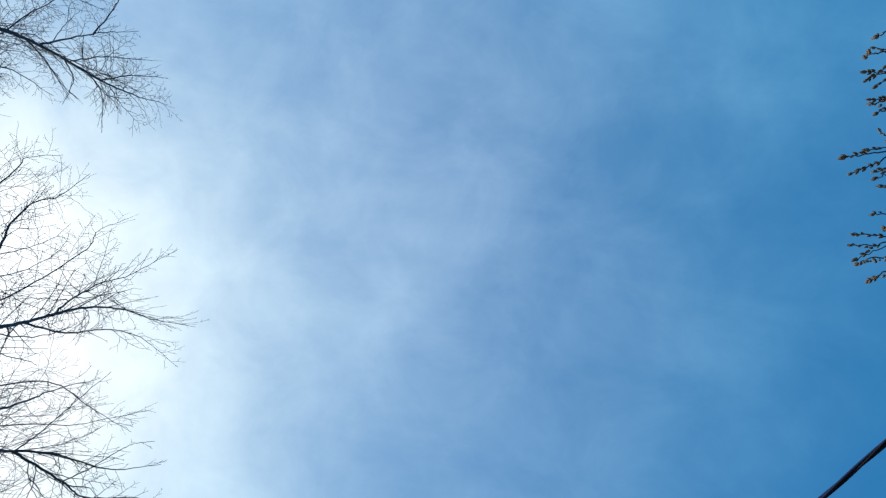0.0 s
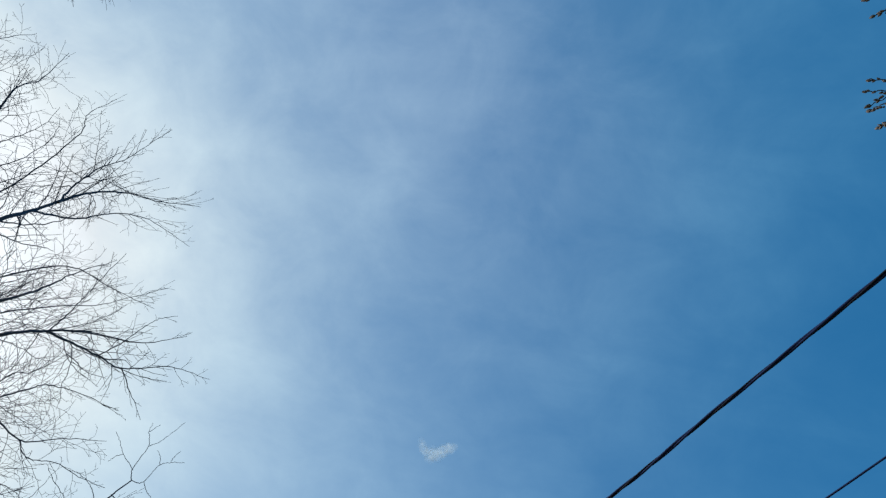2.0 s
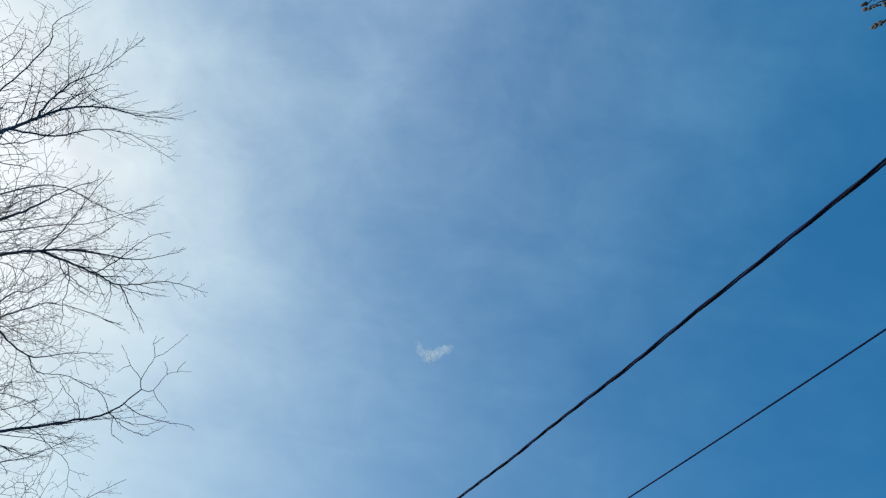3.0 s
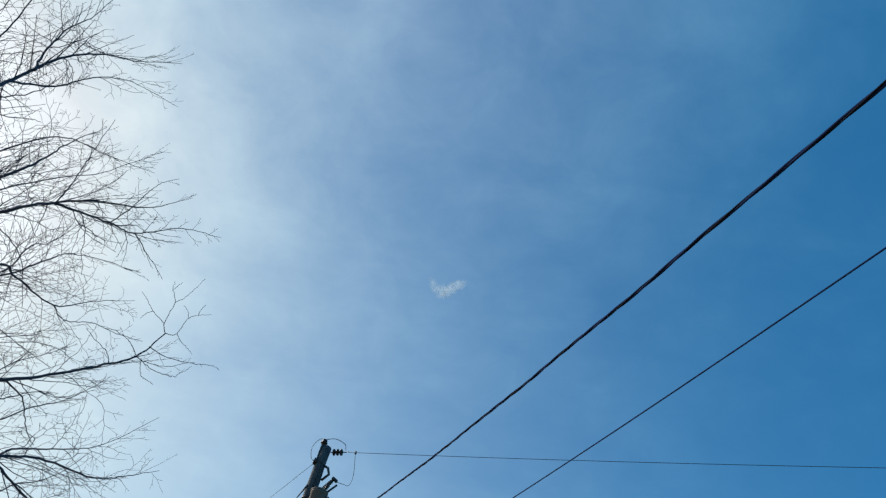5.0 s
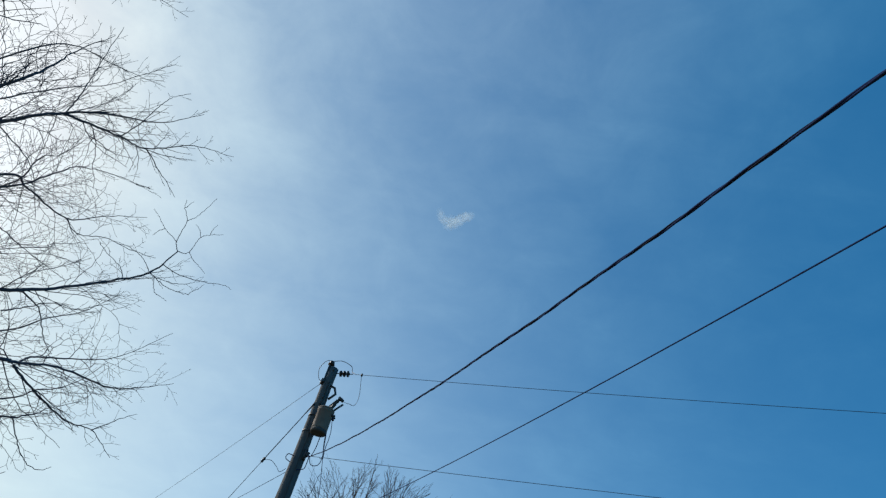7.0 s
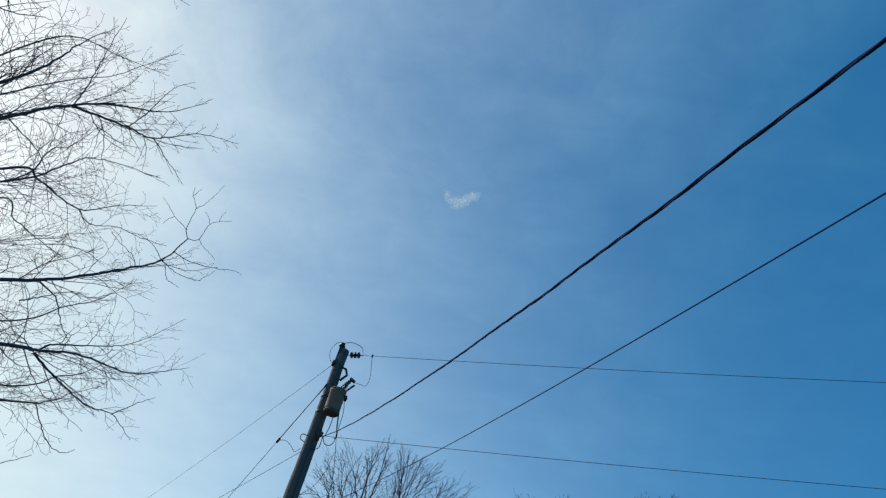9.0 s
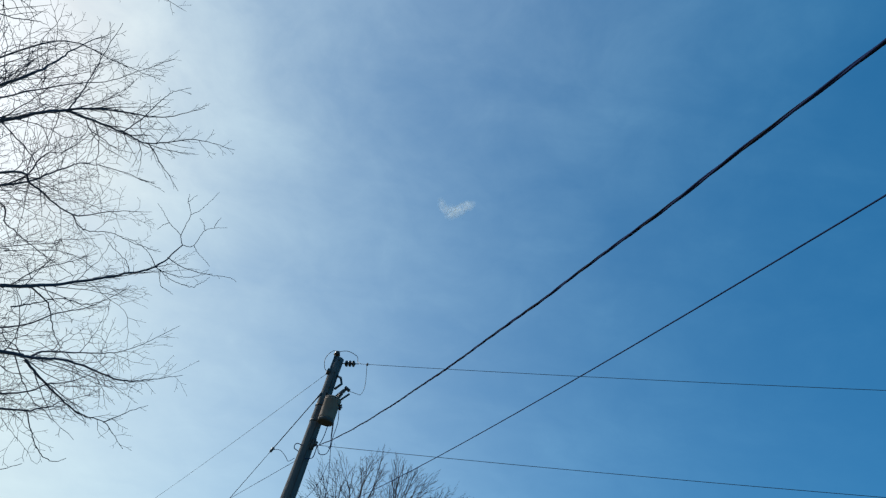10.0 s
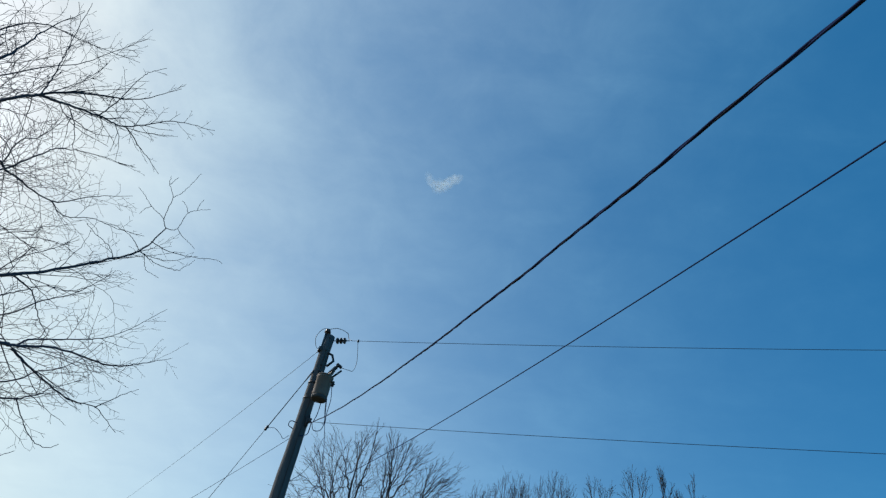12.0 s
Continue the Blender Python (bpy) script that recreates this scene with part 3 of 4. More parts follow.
# a wood's edge, set back across the way: slender crowns of even height
row = random.Random(77)
for k in range(9):
    x, top = 7.2 + 1.16 * k + row.uniform(-0.25, 0.25), 22.5 + 0.33 * k + row.uniform(-0.35, 0.25) - (1.0 if k == 0 else 0)
    y = 58 + row.uniform(-1.5, 2.0)
    crown_tree(40 + k, (x, y, -0.2), ((x, y, top - 1.7, 1.1, 1.7, 5), (x + row.uniform(-0.9, 0.9), y, top - 2.7, 1.6, 1.9, 6)), 62, top - 7.5, 0.0112, "slender bare woodland tree in a distant row")
# taller trees past a gap, each with its own outline
for seed, x, lobes in (
    (61, 15.3, ((14.6, 44, 18.7, 0.9, 1.0, 4), (16.0, 44, 18.6, 0.8, 1.0, 4), (14.0, 44, 17.3, 0.9, 0.9, 3))),
    (62, 18.1, ((17.7, 44, 20.0, 0.8, 1.05, 5), (18.8, 44, 19.9, 0.7, 1.1, 4), (17.2, 44, 18.6, 0.9, 1.1, 3), (18.9, 44, 18.5, 0.7, 1.0, 2))),
    (63, 20.3, ((20.1, 44, 20.4, 0.45, 1.2, 4), (20.6, 44, 19.4, 0.7, 1.3, 4))),
    (64, 21.6, ((21.3, 44, 19.2, 0.5, 0.7, 3), (21.8, 44, 18.4, 0.6, 0.8, 3))),
    (65, 22.7, ((22.75, 44, 20.9, 0.3, 0.6, 2), (22.3, 44, 20.3, 0.35, 0.5, 2), (22.9, 44, 19.4, 0.6, 0.8, 3))),
):
    crown_tree(seed, (x, 44.0, -0.2), lobes, 26 if seed == 65 else 85, lobes[-1][2] - 3.0, 0.0098, "tall bare tree with forked limbs past a gap")

# ---------------------------------------------------------------- utility pole
POLE = Vector((-2.79, 15.75, 0))
RIGHT, TO_US = Vector((0.985, 0.175, 0)), Vector((0.175, -0.985, 0))
LINE_E, LINE_W = Vector((0.925, -0.38, 0)), Vector((-0.49, 0.87, 0))


def on_pole(a, b, z):
    return POLE + RIGHT * a + TO_US * b + UP * z


pole = thing("utility_pole", POLE, "dark weathered wooden utility pole with a grey transformer", "utility pole")
rng = random.Random(3)
shaft = [POLE + UP * (10.54 * i / 20) + Vector((rng.uniform(-1, 1), rng.uniform(-1, 1), 0)) * 0.008 for i in range(21)]
part("shaft", Buf().tube(shaft, [0.235 - 0.085 * i / 20 for i in range(21)], 20), POLEWOOD, pole, "dark weathered round timber")


def disc_string(name, start, d, count, parent, size=0.095):
    b = Buf()
    d = Vector(d).normalized()
    for k in range(count):
        c = Vector(start) + d * (0.14 + 0.115 * k)
        b.lathe(c, d, [(-0.05, 0.02), (-0.03, 0.03), (-0.015, size * 0.95), (0.01, size), (0.025, size * 0.6), (0.03, 0.03), (0.07, 0.02)], 12)
    b.tube([start, Vector(start) + d * (0.115 * count + 0.19)], 0.013, 6)
    return part(name, b, PORCELAIN, parent, "dark glazed disc insulators")


# top pin, dead ends and jumpers
top = on_pole(-0.1, 0.08, 10.56)
bracket = Buf().box(on_pole(-0.13, 0.08, 10.3), (0.05, 0.07, 0.5)).tube([on_pole(-0.13, 0.08, 10.5), top], 0.02, 8)
part("pin_bracket", bracket, IRON, pole, smooth=False)
part("pin_insulator", Buf().lathe(top, UP, [(0, 0.03), (0.02, 0.03), (0.03, 0.095), (0.06, 0.1), (0.085, 0.07), (0.11, 0.08), (0.15, 0.065), (0.17, 0.03)], 14), PORCELAIN, pole, "dark porcelain pin insulator")
dead_e = on_pole(0.14, 0.03, 10.42)
disc_string("strain_insulator", dead_e, LINE_E, 3, pole)
wire_e0 = dead_e + LINE_E * 0.6
dead_w = on_pole(-0.15, 0.1, 9.96)
disc_string("strain_insulator", dead_w + LINE_W * -0.1, LINE_W, 1, pole, 0.06)
part("dead_end_clamp", Buf().box(dead_w + UP * 0.07, (0.09, 0.08, 0.1)).tube([dead_w + UP * 0.12 + RIGHT * 0.12, dead_w + UP * 0.05 - RIGHT * 0.06], 0.024, 8), IRON, pole, smooth=False)
wire_w0 = dead_w + LINE_W * 0.2
crown_pt = top + UP * 0.16
part("jumper_wire", Buf().tube(spline([crown_pt, on_pole(0.18, 0.05, 10.86), on_pole(0.48, 0.08, 10.78), on_pole(0.56, 0.1, 10.6), wire_e0 + UP * 0.01], 6), 0.009, 6), COPPER, pole)
part("jumper_wire", Buf().tube(spline([crown_pt, on_pole(-0.26, 0.0, 10.72), on_pole(-0.38, 0.0, 10.42), on_pole(-0.3, -0.02, 10.12), dead_w], 6), 0.008, 6), COPPER, pole)
clamp = wire_e0 + LINE_E * 0.22
part("hot_line_clamp", Buf().lathe(clamp - UP * 0.06, UP, [(0, 0.015), (0.02, 0.03), (0.07, 0.03), (0.1, 0.015)], 8), IRON, pole)
part("tap_wire", Buf().tube(spline([clamp - UP * 0.05, on_pole(0.98, 0.1, 9.95), on_pole(0.94, 0.12, 9.62), on_pole(0.78, 0.12, 9.6), on_pole(0.56, 0.12, 9.6)], 6), 0.007, 6), COPPER, pole)
# fused cutout on its bracket
cut_a, cut_b = on_pole(0.24, 0.16, 9.18), on_pole(0.5, 0.2, 9.62)
ax = (cut_b - cut_a).normalized()
cutout = part("fuse_cutout", Buf().lathe(cut_a, ax, [(0, 0.03)] + [(0.05 + 0.05 * k + j, 0.042 if j else 0.062) for k in range(8) for j in (0, 0.025)] + [(0.5, 0.04)], 12), PORCELAIN, pole, "dark ribbed fuse cutout")
part("fuse_tube", Buf().tube([on_pole(0.34, 0.22, 9.08), on_pole(0.62, 0.24, 9.46)], 0.03, 8), IRON, cutout)
part("cutout_head", Buf().box(on_pole(0.52, 0.21, 9.6), (0.17, 0.08, 0.07), Matrix.Rotation(0.5, 4, "Y")), IRON, cutout)
part("bracket", Buf().tube([on_pole(0.1, 0.1, 9.95), on_pole(0.24, 0.14, 9.9), on_pole(0.32, 0.16, 9.72), on_pole(0.18, 0.17, 9.5)], 0.036, 8), IRON, pole)
# transformer
cx = on_pole(0.235, 0.46, 8.33)
can = part("transformer", Buf().lathe(cx, UP, [(0.1, 0.205), (0.105, 0.216), (0.15, 0.22), (0.62, 0.22), (0.63, 0.23), (0.67, 0.23), (0.68, 0.216)], 28), CANPAINT, pole, "pale tan grey steel transformer tank with dark base")
# base ring and bottom face, darker than the tank wall
part("base_ring", Buf().lathe(cx, UP, [(0.0, 0.185), (0.006, 0.21), (0.1, 0.217), (0.104, 0.195)], 28), CANDARK, can)
part("lid", Buf().lathe(cx, UP, [(0.68, 0.234), (0.71, 0.234), (0.74, 0.195), (0.77, 0.09), (0.78, 0.02)], 28), CANPAINT, can)
part("bushing", Buf().lathe(cx + UP * 0.72 + RIGHT * 0.08, (RIGHT * 0.35 + UP).normalized(), [(0, 0.05)] + [(0.04 + 0.05 * k + j, 0.03 if j else 0.06) for k in range(5) for j in (0, 0.025)] + [(0.32, 0.015)], 12), PORCELAIN, can)
for s in (-1, 0, 1):
    part("low_voltage_bushing", Buf().lathe(cx + UP * 0.56 + (RIGHT * math.cos(0.5 * s) + TO_US * math.sin(0.5 * s)) * 0.212, RIGHT * math.cos(0.5 * s) + TO_US * math.sin(0.5 * s), [(0, 0.035), (0.04, 0.035), (0.05, 0.02), (0.1, 0.016)], 8), IRON, can)
for z in (8.5, 8.9):
    part("hanger", Buf().box(Vector(((cx.x + POLE.x) / 2, (cx.y + POLE.y) / 2, z)), (0.1, 0.3, 0.09), Matrix.Rotation(math.atan2(TO_US.y, TO_US.x) - math.pi / 2 + 0.55, 4, "Z")), GALV, can)
arr = on_pole(0.5, 0.36, 8.86)
part("lightning_arrester", Buf().lathe(arr, UP, [(0, 0.03)] + [(0.02 + 0.035 * k + j, 0.022 if j else 0.036) for k in range(4) for j in (0, 0.016)] + [(0.17, 0.014)], 10), PORCELAIN, can)
part("tap_wire", Buf().tube(spline([cut_a, on_pole(0.36, 0.3, 9.36), cx + UP * 1.03 + RIGHT * 0.17], 6), 0.007, 6), COPPER, pole)
for z in (10.42, 9.98, 9.5, 9.3):
    part("through_bolt", Buf().lathe(on_pole(0.02, 0.1, z), TO_US, [(0, 0.012), (0.075, 0.012), (0.078, 0.03), (0.095, 0.03), (0.1, 0.012)], 6), IRON, pole)
for z in (8.47, 8.95):
    part("band", Buf().lathe(POLE + UP * z, UP, [(-0.03, 0.17), (-0.029, 0.176), (0.029, 0.175), (0.03, 0.168)], 20), IRON, pole)
# secondary leads and drip loops
rack = on_pole(0.23, 0.2, 7.8)
part("secondary_rack", Buf().box(on_pole(0.14, 0.18, 7.8), (0.08, 0.06, 0.3)).lathe(on_pole(0.2, 0.22, 7.82), UP, [(-0.06, 0.03), (-0.04, 0.05), (0, 0.035), (0.04, 0.05), (0.06, 0.03)], 12), IRON, pole)
part("secondary_lead", Buf().tube(spline([on_pole(0.33, 0.44, 8.45), on_pole(0.335, 0.34, 8.2), on_pole(0.33, 0.3, 8.0), rack + RIGHT * 0.06], 7), 0.011, 6), RUBBER, pole)
part("secondary_lead", Buf().tube(spline([on_pole(0.43, 0.48, 8.45), on_pole(0.5, 0.34, 8.15), on_pole(0.57, 0.3, 7.9), on_pole(0.57, 0.3, 7.7), on_pole(0.5, 0.3, 7.58), on_pole(0.35, 0.3, 7.57), rack + RIGHT * 0.03], 7), 0.011, 6), RUBBER, pole)
part("secondary_lead", Buf().tube(spline([on_pole(0.45, 0.5, 8.9), on_pole(0.56, 0.38, 8.5), on_pole(0.57, 0.32, 8.07), on_pole(0.6, 0.28, 7.83), rack + RIGHT * 0.3 + UP * 0.03], 7), 0.0095, 6), RUBBER, pole)
part("secondary_lead", Buf().tube(spline([rack + RIGHT * 0.02, on_pole(0.25, 0.18, 7.5), on_pole(0.18, 0.18, 7.41), on_pole(0.06, 0.2, 7.36)], 7), 0.012, 6), RUBBER, pole)
part("ground_wire", Buf().tube([on_pole(0.03, 0.17, 9.9), on_pole(0.035, 0.205, 6.0), on_pole(0.03, 0.245, 0.1)], 0.007, 5), COPPER, pole)
part("riser_cable", Buf().tube(spline([on_pole(0.44, 0.46, 8.5), on_pole(0.55, 0.34, 8.0), on_pole(0.68, 0.3, 7.5), on_pole(0.8, 0.3, 7.0), on_pole(0.86, 0.3, 6.4), on_pole(0.7, 0.28, 5.7), on_pole(0.2, 0.16, 5.2)], 7), 0.008, 6), RUBBER, pole)
part("riser_cable", Buf().tube(spline([on_pole(0.72, 0.3, 7.45), on_pole(0.66, 0.3, 7.36), on_pole(0.62, 0.28, 6.95), on_pole(0.45, 0.22, 6.5), on_pole(0.18, 0.17, 6.2)], 7), 0.007, 6), RUBBER, pole)
part("service_hook", Buf().tube(spline([on_pole(-0.12, 0.14, 7.7), on_pole(-0.28, 0.14, 7.7), on_pole(-0.3, 0.12, 7.58), on_pole(-0.16, 0.12, 7.52)], 5), 0.012, 6), RUBBER, pole)

# next poles of the line, which carry the wires' other ends
END_E, END_W = POLE + LINE_E * 44, POLE + LINE_W * 46
for place in (END_E, END_W):
    p2 = thing("utility_pole", place, "plain weathered wooden utility pole down the line", "utility pole")
    part("shaft", Buf().tube([place + UP * z for z in (0, 3, 7, 10.75)], [0.175, 0.16, 0.14, 0.115], 14), POLEWOOD, p2)


def wire(name, a, b, sag, r, mat, label, n=40, sides=6):
    mid = Vector(a)
    ob = part(name, Buf().tube(hang(a, b, sag, n), r, sides), mat, origin=mid)
    return tagged(ob, label, "overhead wire", "overhead wires")


wire("power_line", wire_e0, END_E + UP * 10.606, 0.45, 0.0068, ALU, "thin bare overhead power line strung from the pole", 60)
wire("power_line", wire_w0, END_W + UP * 9.9, 0.4, 0.0068, ALU, "thin bare overhead power line strung from the pole", 60)
wire("neutral_wire", rack + RIGHT * 0.02, END_E + UP * 8.29, 0.4, 0.0063, ALU, "bare neutral wire running level below the power line", 60)
wire("neutral_wire", on_pole(-0.14, 0.05, 7.3), END_W + UP * 7.3, 0.35, 0.0068, RUBBER, "dark low wire running away from the pole", 60)
# guy wire with its strain insulator
GUY = Vector((-0.65, -0.76, 0))
g0, g1 = on_pole(-0.13, 0.08, 9.3), POLE + GUY * 3.9
guy = thing("guy_wire", g1, "steel guy wire with a dark strain insulator", "guy wire")
gd = (g1 - g0).normalized()
gi = g0 + gd * 2.3
tie = on_pole(-0.2, 0.08, 7.34)
part("upper_strand", Buf().tube([g0, gi], 0.0115, 6), STRAND, guy)
part("lower_strand", Buf().tube([gi, g1], 0.0065, 6), STRAND, guy)
part("guy_grip", Buf().tube([g0, g0 + gd * 0.5], [0.03, 0.014], 8), IRON, guy)
part("strain_insulator", Buf().lathe(gi, gd, [(-0.08, 0.015), (-0.065, 0.033), (-0.02, 0.036), (0.0, 0.027), (0.02, 0.036), (0.065, 0.033), (0.08, 0.015)], 12), PORCELAIN, guy)
part("bond_wire", Buf().tube(spline([gi, gi.lerp(tie, 0.3) + UP * 0.06, gi.lerp(tie, 0.62) - UP * 0.04, gi.lerp(tie, 0.8) - UP * 0.13, tie], 6), 0.007, 5), RUBBER, guy)
part("anchor_rod", Buf().tube([g1 + Vector((0, 0, -0.2)), g1 - gd * 0.4], 0.016, 6), GALV, guy)

# twisted service drop to the house
d0, d1 = Vector((-2.6, 15.7, 7.78)), Vector((2.696, -3.85, 3.352))
drop = thing("service_drop_cable", d0, "thick blue-black twisted service cable sagging overhead", "overhead wire", "overhead wires")
steps = 900
axis = hang(d0, d1, 0.504, steps)
run = (d1 - d0).normalized()
sx = run.cross(UP).normalized()
sy = sx.cross(run)
length = (d1 - d0).length
for k, (name, r, off, mat) in enumerate((("conductor", 0.0066, 0.0058, RUBBER), ("conductor", 0.0066, 0.0058, RUBBER), ("messenger", 0.0042, 0.0064, STRAND))):
    pts = []
    for i, p in enumerate(axis):
        s = length * i / steps
        a = 2 * math.pi * (s / 0.78 + 0.05 * math.sin(s * 2.3)) + k * 2 * math.pi / 3
        loose = 1.0 + 0.12 * math.sin(s * 3.1 + k)
        sway = sy * (0.0045 * math.sin(s * 3.4 + 1.1 * math.sin(s * 0.9)))
        pts.append(p + sway + (sx * math.cos(a) + sy * math.sin(a)) * off * loose)
    part(name, Buf().tube(pts, r, 6), mat, drop)
wire("telephone_cable", (-2.72, 15.6, 5.64), (3.224, -3.85, 3.505), 0.443, 0.004, RUBBER, "thin black telephone cable strung to the house", 40, 8)

# ---------------------------------------------------------------- house wall behind
house = thing("house", (3.0, -6.0, 0), "plain pale sided house that the cables reach", "house")
part("wall", Buf().box((3.0, -6.9, 1.95), (9.0, 6.0, 3.9)), SIDING, house, smooth=False)
for x in (-1.4, 7.4):
    gable = Buf()
    for dx in (-0.08, 0.08):
        gable.v += [Vector((x + dx, y, z)) for y, z in ((-3.9, 3.9), (-9.9, 3.9), (-6.9, 5.42))]
    gable.f = [(0, 2, 1), (3, 4, 5), (0, 1, 4, 3), (1, 2, 5, 4), (2, 0, 3, 5)]
    part("gable", gable, SIDING, house, smooth=False)
roof = Buf()
for x in (-2.0, 8.0):
    roof.v += [Vector((x, y, z)) for y, z in ((-3.5, 3.88), (-6.9, 5.6), (-10.3, 3.88), (-10.3, 4.02), (-6.9, 5.75), (-3.5, 4.02))]
roof.f = [(0, 1, 4, 5), (1, 2, 3, 4), (6, 11, 10, 7), (7, 10, 9, 8), (0, 6, 7, 1), (1, 7, 8, 2), (5, 4, 10, 11), (4, 3, 9, 10), (0, 5, 11, 6), (2, 8, 9, 3)]
part("roof", roof, SHINGLE, house, smooth=False)

# ---------------------------------------------------------------- budding sapling close by
sap = thing("sapling", (2.1, 0.1, 0), "young tree with olive twigs and swollen tan buds", "tree")
rng = random.Random(8)
strunk = spline([(2.1, 0.1, 0), (2.06, 0.12, 1.2), (2.02, 0.08, 2.2), (2.0, 0.1, 3.4)], 6)
part("trunk", Buf().tube(strunk, [0.035 - 0.0012 * i for i in range(len(strunk))], 10), BUDBARK, sap)


def bud_twig(root, tip, thick, n_buds, seed):
    r = random.Random(seed)
    root, tip = Vector(root), Vector(tip)
    mid = root.lerp(tip, 0.5) + Vector((r.uniform(-1, 1), r.uniform(-1, 1), -0.6)) * 0.03
    path = spline([root, mid, tip], 8)
    path = [p + Vector((r.uniform(-1, 1), r.uniform(-1, 1), r.uniform(-1, 1))) * 0.0028 for p in path]
    n = len(path)
    tw = part("twig", Buf().tube(path, [thick * (1.3 - 0.6 * i / n) for i in range(n)], 6), BUDBARK, sap)
    d = (path[-1] - path[-3]).normalized()
    for k in range(n_buds):
        back = 0.0 if k == 0 else 0.003 + 0.0115 * k + r.uniform(-0.004, 0.004)
        turn = r.uniform(0, 6.28)
        # a plump bud at the tip, then pairs and threes of short ones crowded at each node
        for j in range(1 if k == 0 else r.choice((1, 2, 2, 3))):
            side = Matrix.Rotation(turn + j * 2.3, 3, d) @ d.orthogonal().normalized()
            lean = (d + side * (0.12 if k == 0 else r.uniform(0.45, 0.95))).normalized()
            c = path[-1] - d * ((0.009 if k == 0 else back) + r.uniform(0, 0.003) * j) + side * 0.001
            s = r.uniform(0.75, 1.15) * (0.62 if k == 0 else 0.44)
            part("bud", Buf().lathe(c, lean, [(0, 0.003 * s), (0.003 * s, 0.0056 * s), (0.008 * s, 0.0066 * s), (0.013 * s, 0.0056 * s), (0.018 * s, 0.003 * s), (0.021 * s, 0.0008)], 7), BUDSCALE, tw)


def shoot(k, root, tip):
    """A bud-bearing twig at the end of a branch of the sapling."""
    stem = Vector(strunk[-3 - k % 6])
    part("branch", Buf().tube(spline([stem, stem.lerp(Vector(root), 0.5) + Vector((0, 0, -0.06)), root], 6), [0.006 - 0.00026 * i for i in range(13)], 6), BUDBARK, sap)
    bud_twig(root, tip, 0.0014, 5 + k % 4, 60 + k)


shoot(0, (0.730, -0.162, 3.187), (0.624, -0.112, 3.203))
shoot(1, (0.721, -0.160, 3.191), (0.648, -0.079, 3.195))
shoot(2, (0.768, -0.154, 3.258), (0.684, -0.144, 3.263))
shoot(3, (0.806, 0.045, 3.135), (0.682, 0.042, 3.161))
shoot(4, (0.772, 0.019, 3.131), (0.679, 0.068, 3.139))
shoot(5, (0.819, 0.026, 3.197), (0.731, 0.103, 3.202))
shoot(6, (0.801, 0.059, 3.137), (0.711, 0.105, 3.145))
shoot(7, (0.832, 0.054, 3.178), (0.759, 0.139, 3.174))
shoot(8, (0.692, -0.377, 3.254), (0.619, -0.312, 3.264))
shoot(9, (0.688, -0.347, 3.219), (0.618, -0.280, 3.227))
shoot(10, (0.721, -0.354, 3.270), (0.623, -0.365, 3.273))
shoot(11, (0.676, -0.438, 3.245), (0.616, -0.381, 3.250))
shoot(12, (0.658, -0.348, 3.164), (0.581, -0.322, 3.167))
shoot(13, (0.725, -0.263, 3.208), (0.637, -0.235, 3.216))
shoot(14, (0.736, -0.270, 3.235), (0.647, -0.253, 3.242))
shoot(15, (0.758, -0.261, 3.249), (0.673, -0.228, 3.257))
shoot(16, (0.764, -0.220, 3.208), (0.678, -0.192, 3.217))
shoot(17, (0.725, -0.343, 3.270), (0.659, -0.288, 3.275))
shoot(18, (0.754, -0.121, 3.157), (0.677, -0.094, 3.161))
shoot(19, (0.788, -0.100, 3.209), (0.706, -0.083, 3.214))
shoot(20, (0.803, -0.110, 3.246), (0.739, -0.074, 3.244))
shoot(21, (0.803, -0.040, 3.193), (0.721, -0.005, 3.199))
shoot(22, (0.798, 0.003, 3.140), (0.731, 0.014, 3.139))

# ---------------------------------------------------------------- small smoke cloud high up
def smoke_material():
    m = bpy.data.materials.new("thin_white_smoke")
    m.use_nodes = True
    tr = m.node_tree
    tr.nodes.clear()
    out = tr.nodes.new("ShaderNodeOutputMaterial")
    coord = tr.nodes.new("ShaderNodeTexCoord").outputs["Object"]
    body = fbm(tr, coord, 0.34, 4, 0.55, 0.8)
    dens = tr.nodes.new("ShaderNodeAttribute")
    dens.attribute_name = "thickness_amount"
    fac = maths(tr, "MULTIPLY", dens.outputs["Fac"], maths(tr, "MAXIMUM", maths(tr, "MULTIPLY_ADD", body, 2.6, -0.75), 0.0))
    white = node(tr, "ShaderNodeBsdfDiffuse", inputs={"Color": (0.85, 0.93, 0.97, 1)})
    thru = node(tr, "ShaderNodeBsdfTranslucent", inputs={"Color": (0.85, 0.93, 0.97, 1)})
    both = node(tr, "ShaderNodeMixShader", inputs={0: 0.5})
    tr.links.new(white.outputs[0], both.inputs[1])
    tr.links.new(thru.outputs[0], both.inputs[2])
    clear = tr.nodes.new("ShaderNodeBsdfTransparent")
    mix = tr.nodes.new("ShaderNodeMixShader")
    tr.links.new(maths(tr, "MINIMUM", fac, 0.9), mix.inputs[0])
    tr.links.new(clear.outputs[0], mix.inputs[1])
    tr.links.new(both.outputs[0], mix.inputs[2])
    tr.links.new(mix.outputs[0], out.inputs["Surface"])
    return m


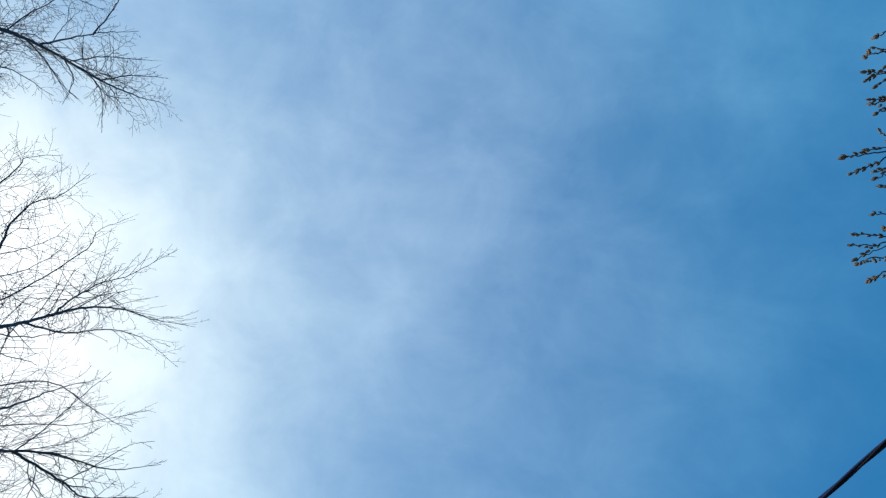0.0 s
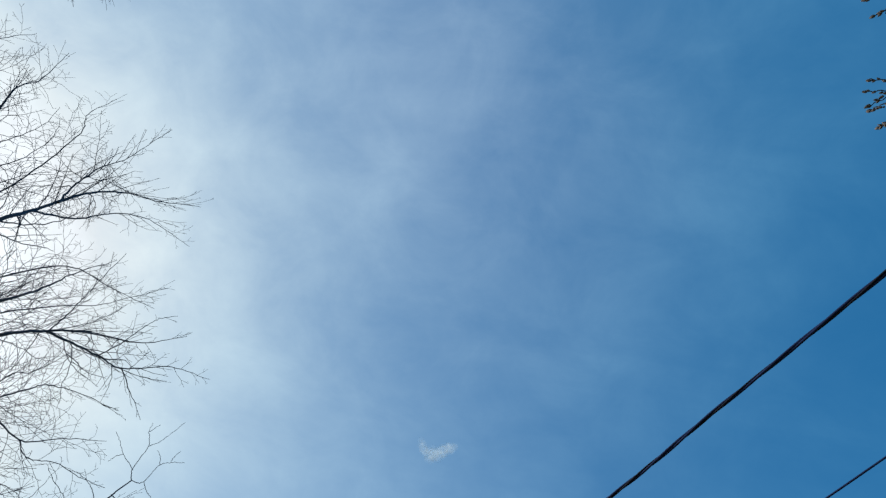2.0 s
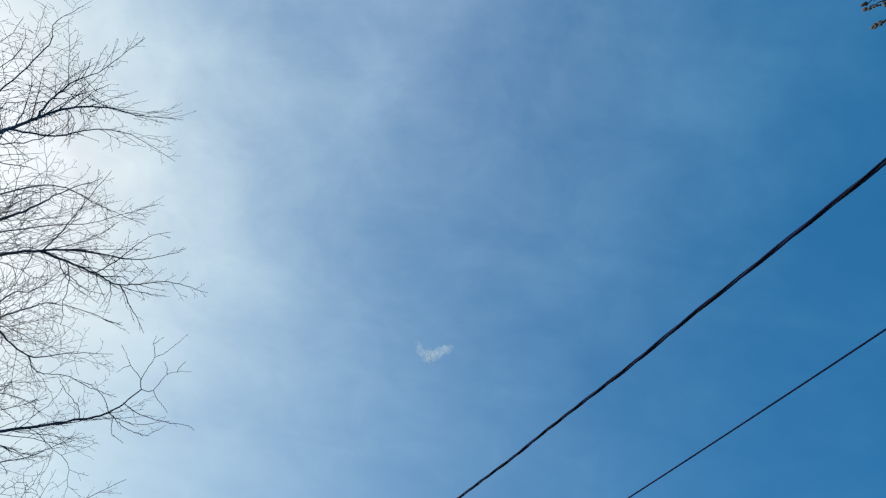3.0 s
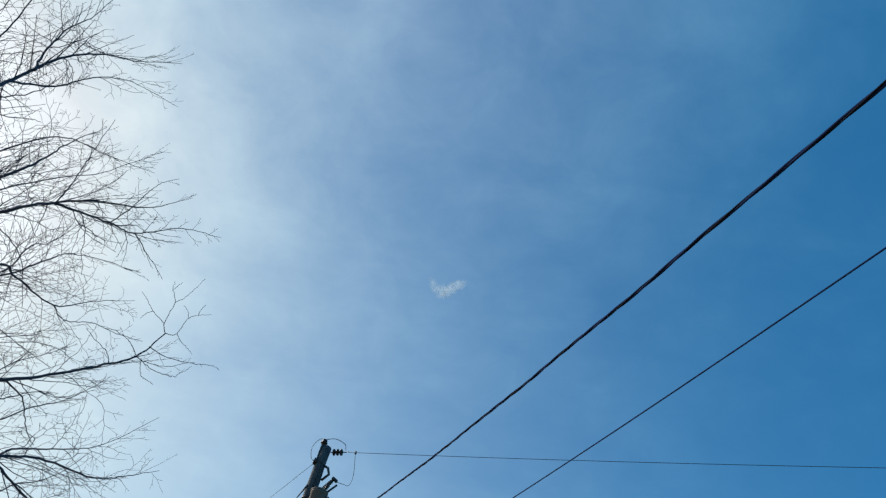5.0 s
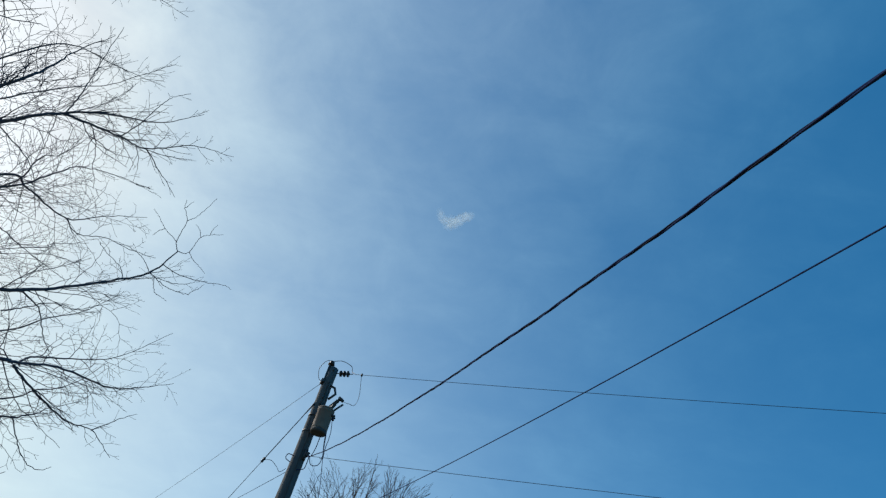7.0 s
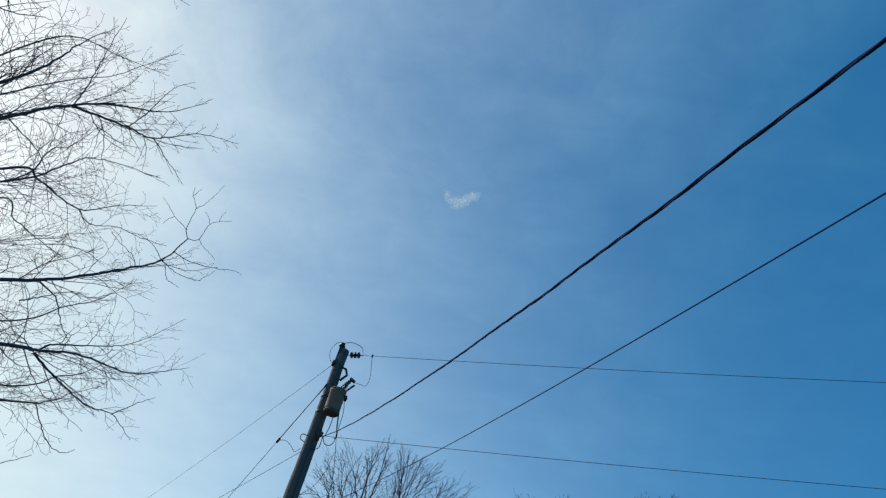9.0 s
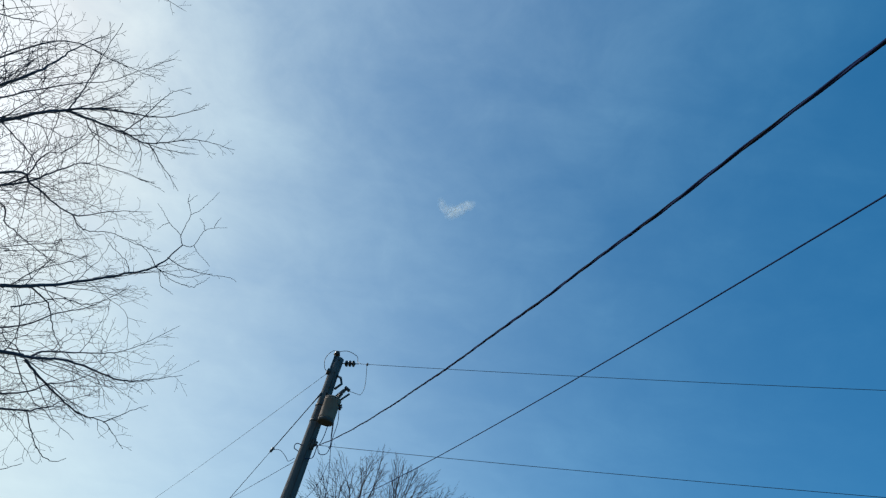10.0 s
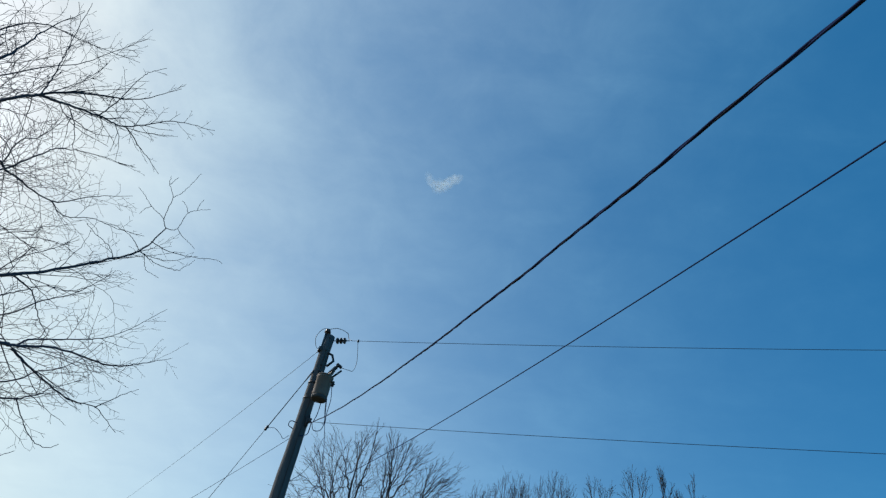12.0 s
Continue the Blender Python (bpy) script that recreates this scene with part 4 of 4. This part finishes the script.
def wisp(buf, dens, path, radii, peak):
    """A billow along a path, thinning to nothing round its rim and at its ends."""
    n, sides = len(path), 20
    start = len(buf.v)
    for i, p in enumerate(path):
        d = (path[min(i + 1, n - 1)] - path[max(i - 1, 0)]).normalized()
        depth = Vector((0, 0.7, 0.7))
        a1 = d.cross(depth).normalized()
        for k in range(sides):
            a = 2 * math.pi * k / sides
            rr = radii[i] * (1 + 0.35 * noise.noise((p + a1 * math.cos(a) * 3 + depth * math.sin(a) * 3) * 0.35))
            buf.v.append(p + a1 * math.cos(a) * rr + depth * math.sin(a) * rr * 0.8)
            rim = abs(math.sin(a)) ** 1.3
            dens.append(peak * rim * math.sin(math.pi * (i + 0.5) / n) ** 0.7)
    for i in range(n - 1):
        for k in range(sides):
            a, b = start + i * sides + k, start + i * sides + (k + 1) % sides
            buf.f.append((a, b, b + sides, a + sides))


PUFF = Vector((-8.6, 277.0, 291.5))
PX, PZ = Vector((1, 0.03, 0)), Vector((0.02, -0.7, 0.71))
buf, dens = Buf(), []
for ctrl, radii, peak in (
    ([(-3, -5), (-1, -2.5), (2.5, 0.5), (6, 3.5), (9.5, 5.5)], (1.5, 3.4, 3.0, 3.0, 1.2), 0.85),
    ([(-10, 4), (-8.5, 1), (-6, -2), (-2.5, -4.5), (-0.5, -7)], (1.0, 2.4, 2.6, 3.0, 1.2), 0.5),
    ([(-7, -1), (-3, -1.5), (1, -1), (4, 1)], (1.5, 4.2, 4.4, 2.0), 0.28),
):
    path = spline([PUFF + PX * a * 1.25 + PZ * b * 1.2 for a, b in ctrl], 6)
    n = len(path)
    rr = [np.interp(i / (n - 1), np.linspace(0, 1, len(radii)), radii) for i in range(n)]
    wisp(buf, dens, path, [q * 1.3 for q in rr], peak * 0.62)
puff = part("smoke_cloud", buf, smoke_material(), origin=PUFF)
puff.data.attributes.new("thickness_amount", "FLOAT", "POINT").data.foreach_set("value", dens)
tagged(puff, "small thin white smoke cloud hanging in the sky", "cloud", kind="stuff")
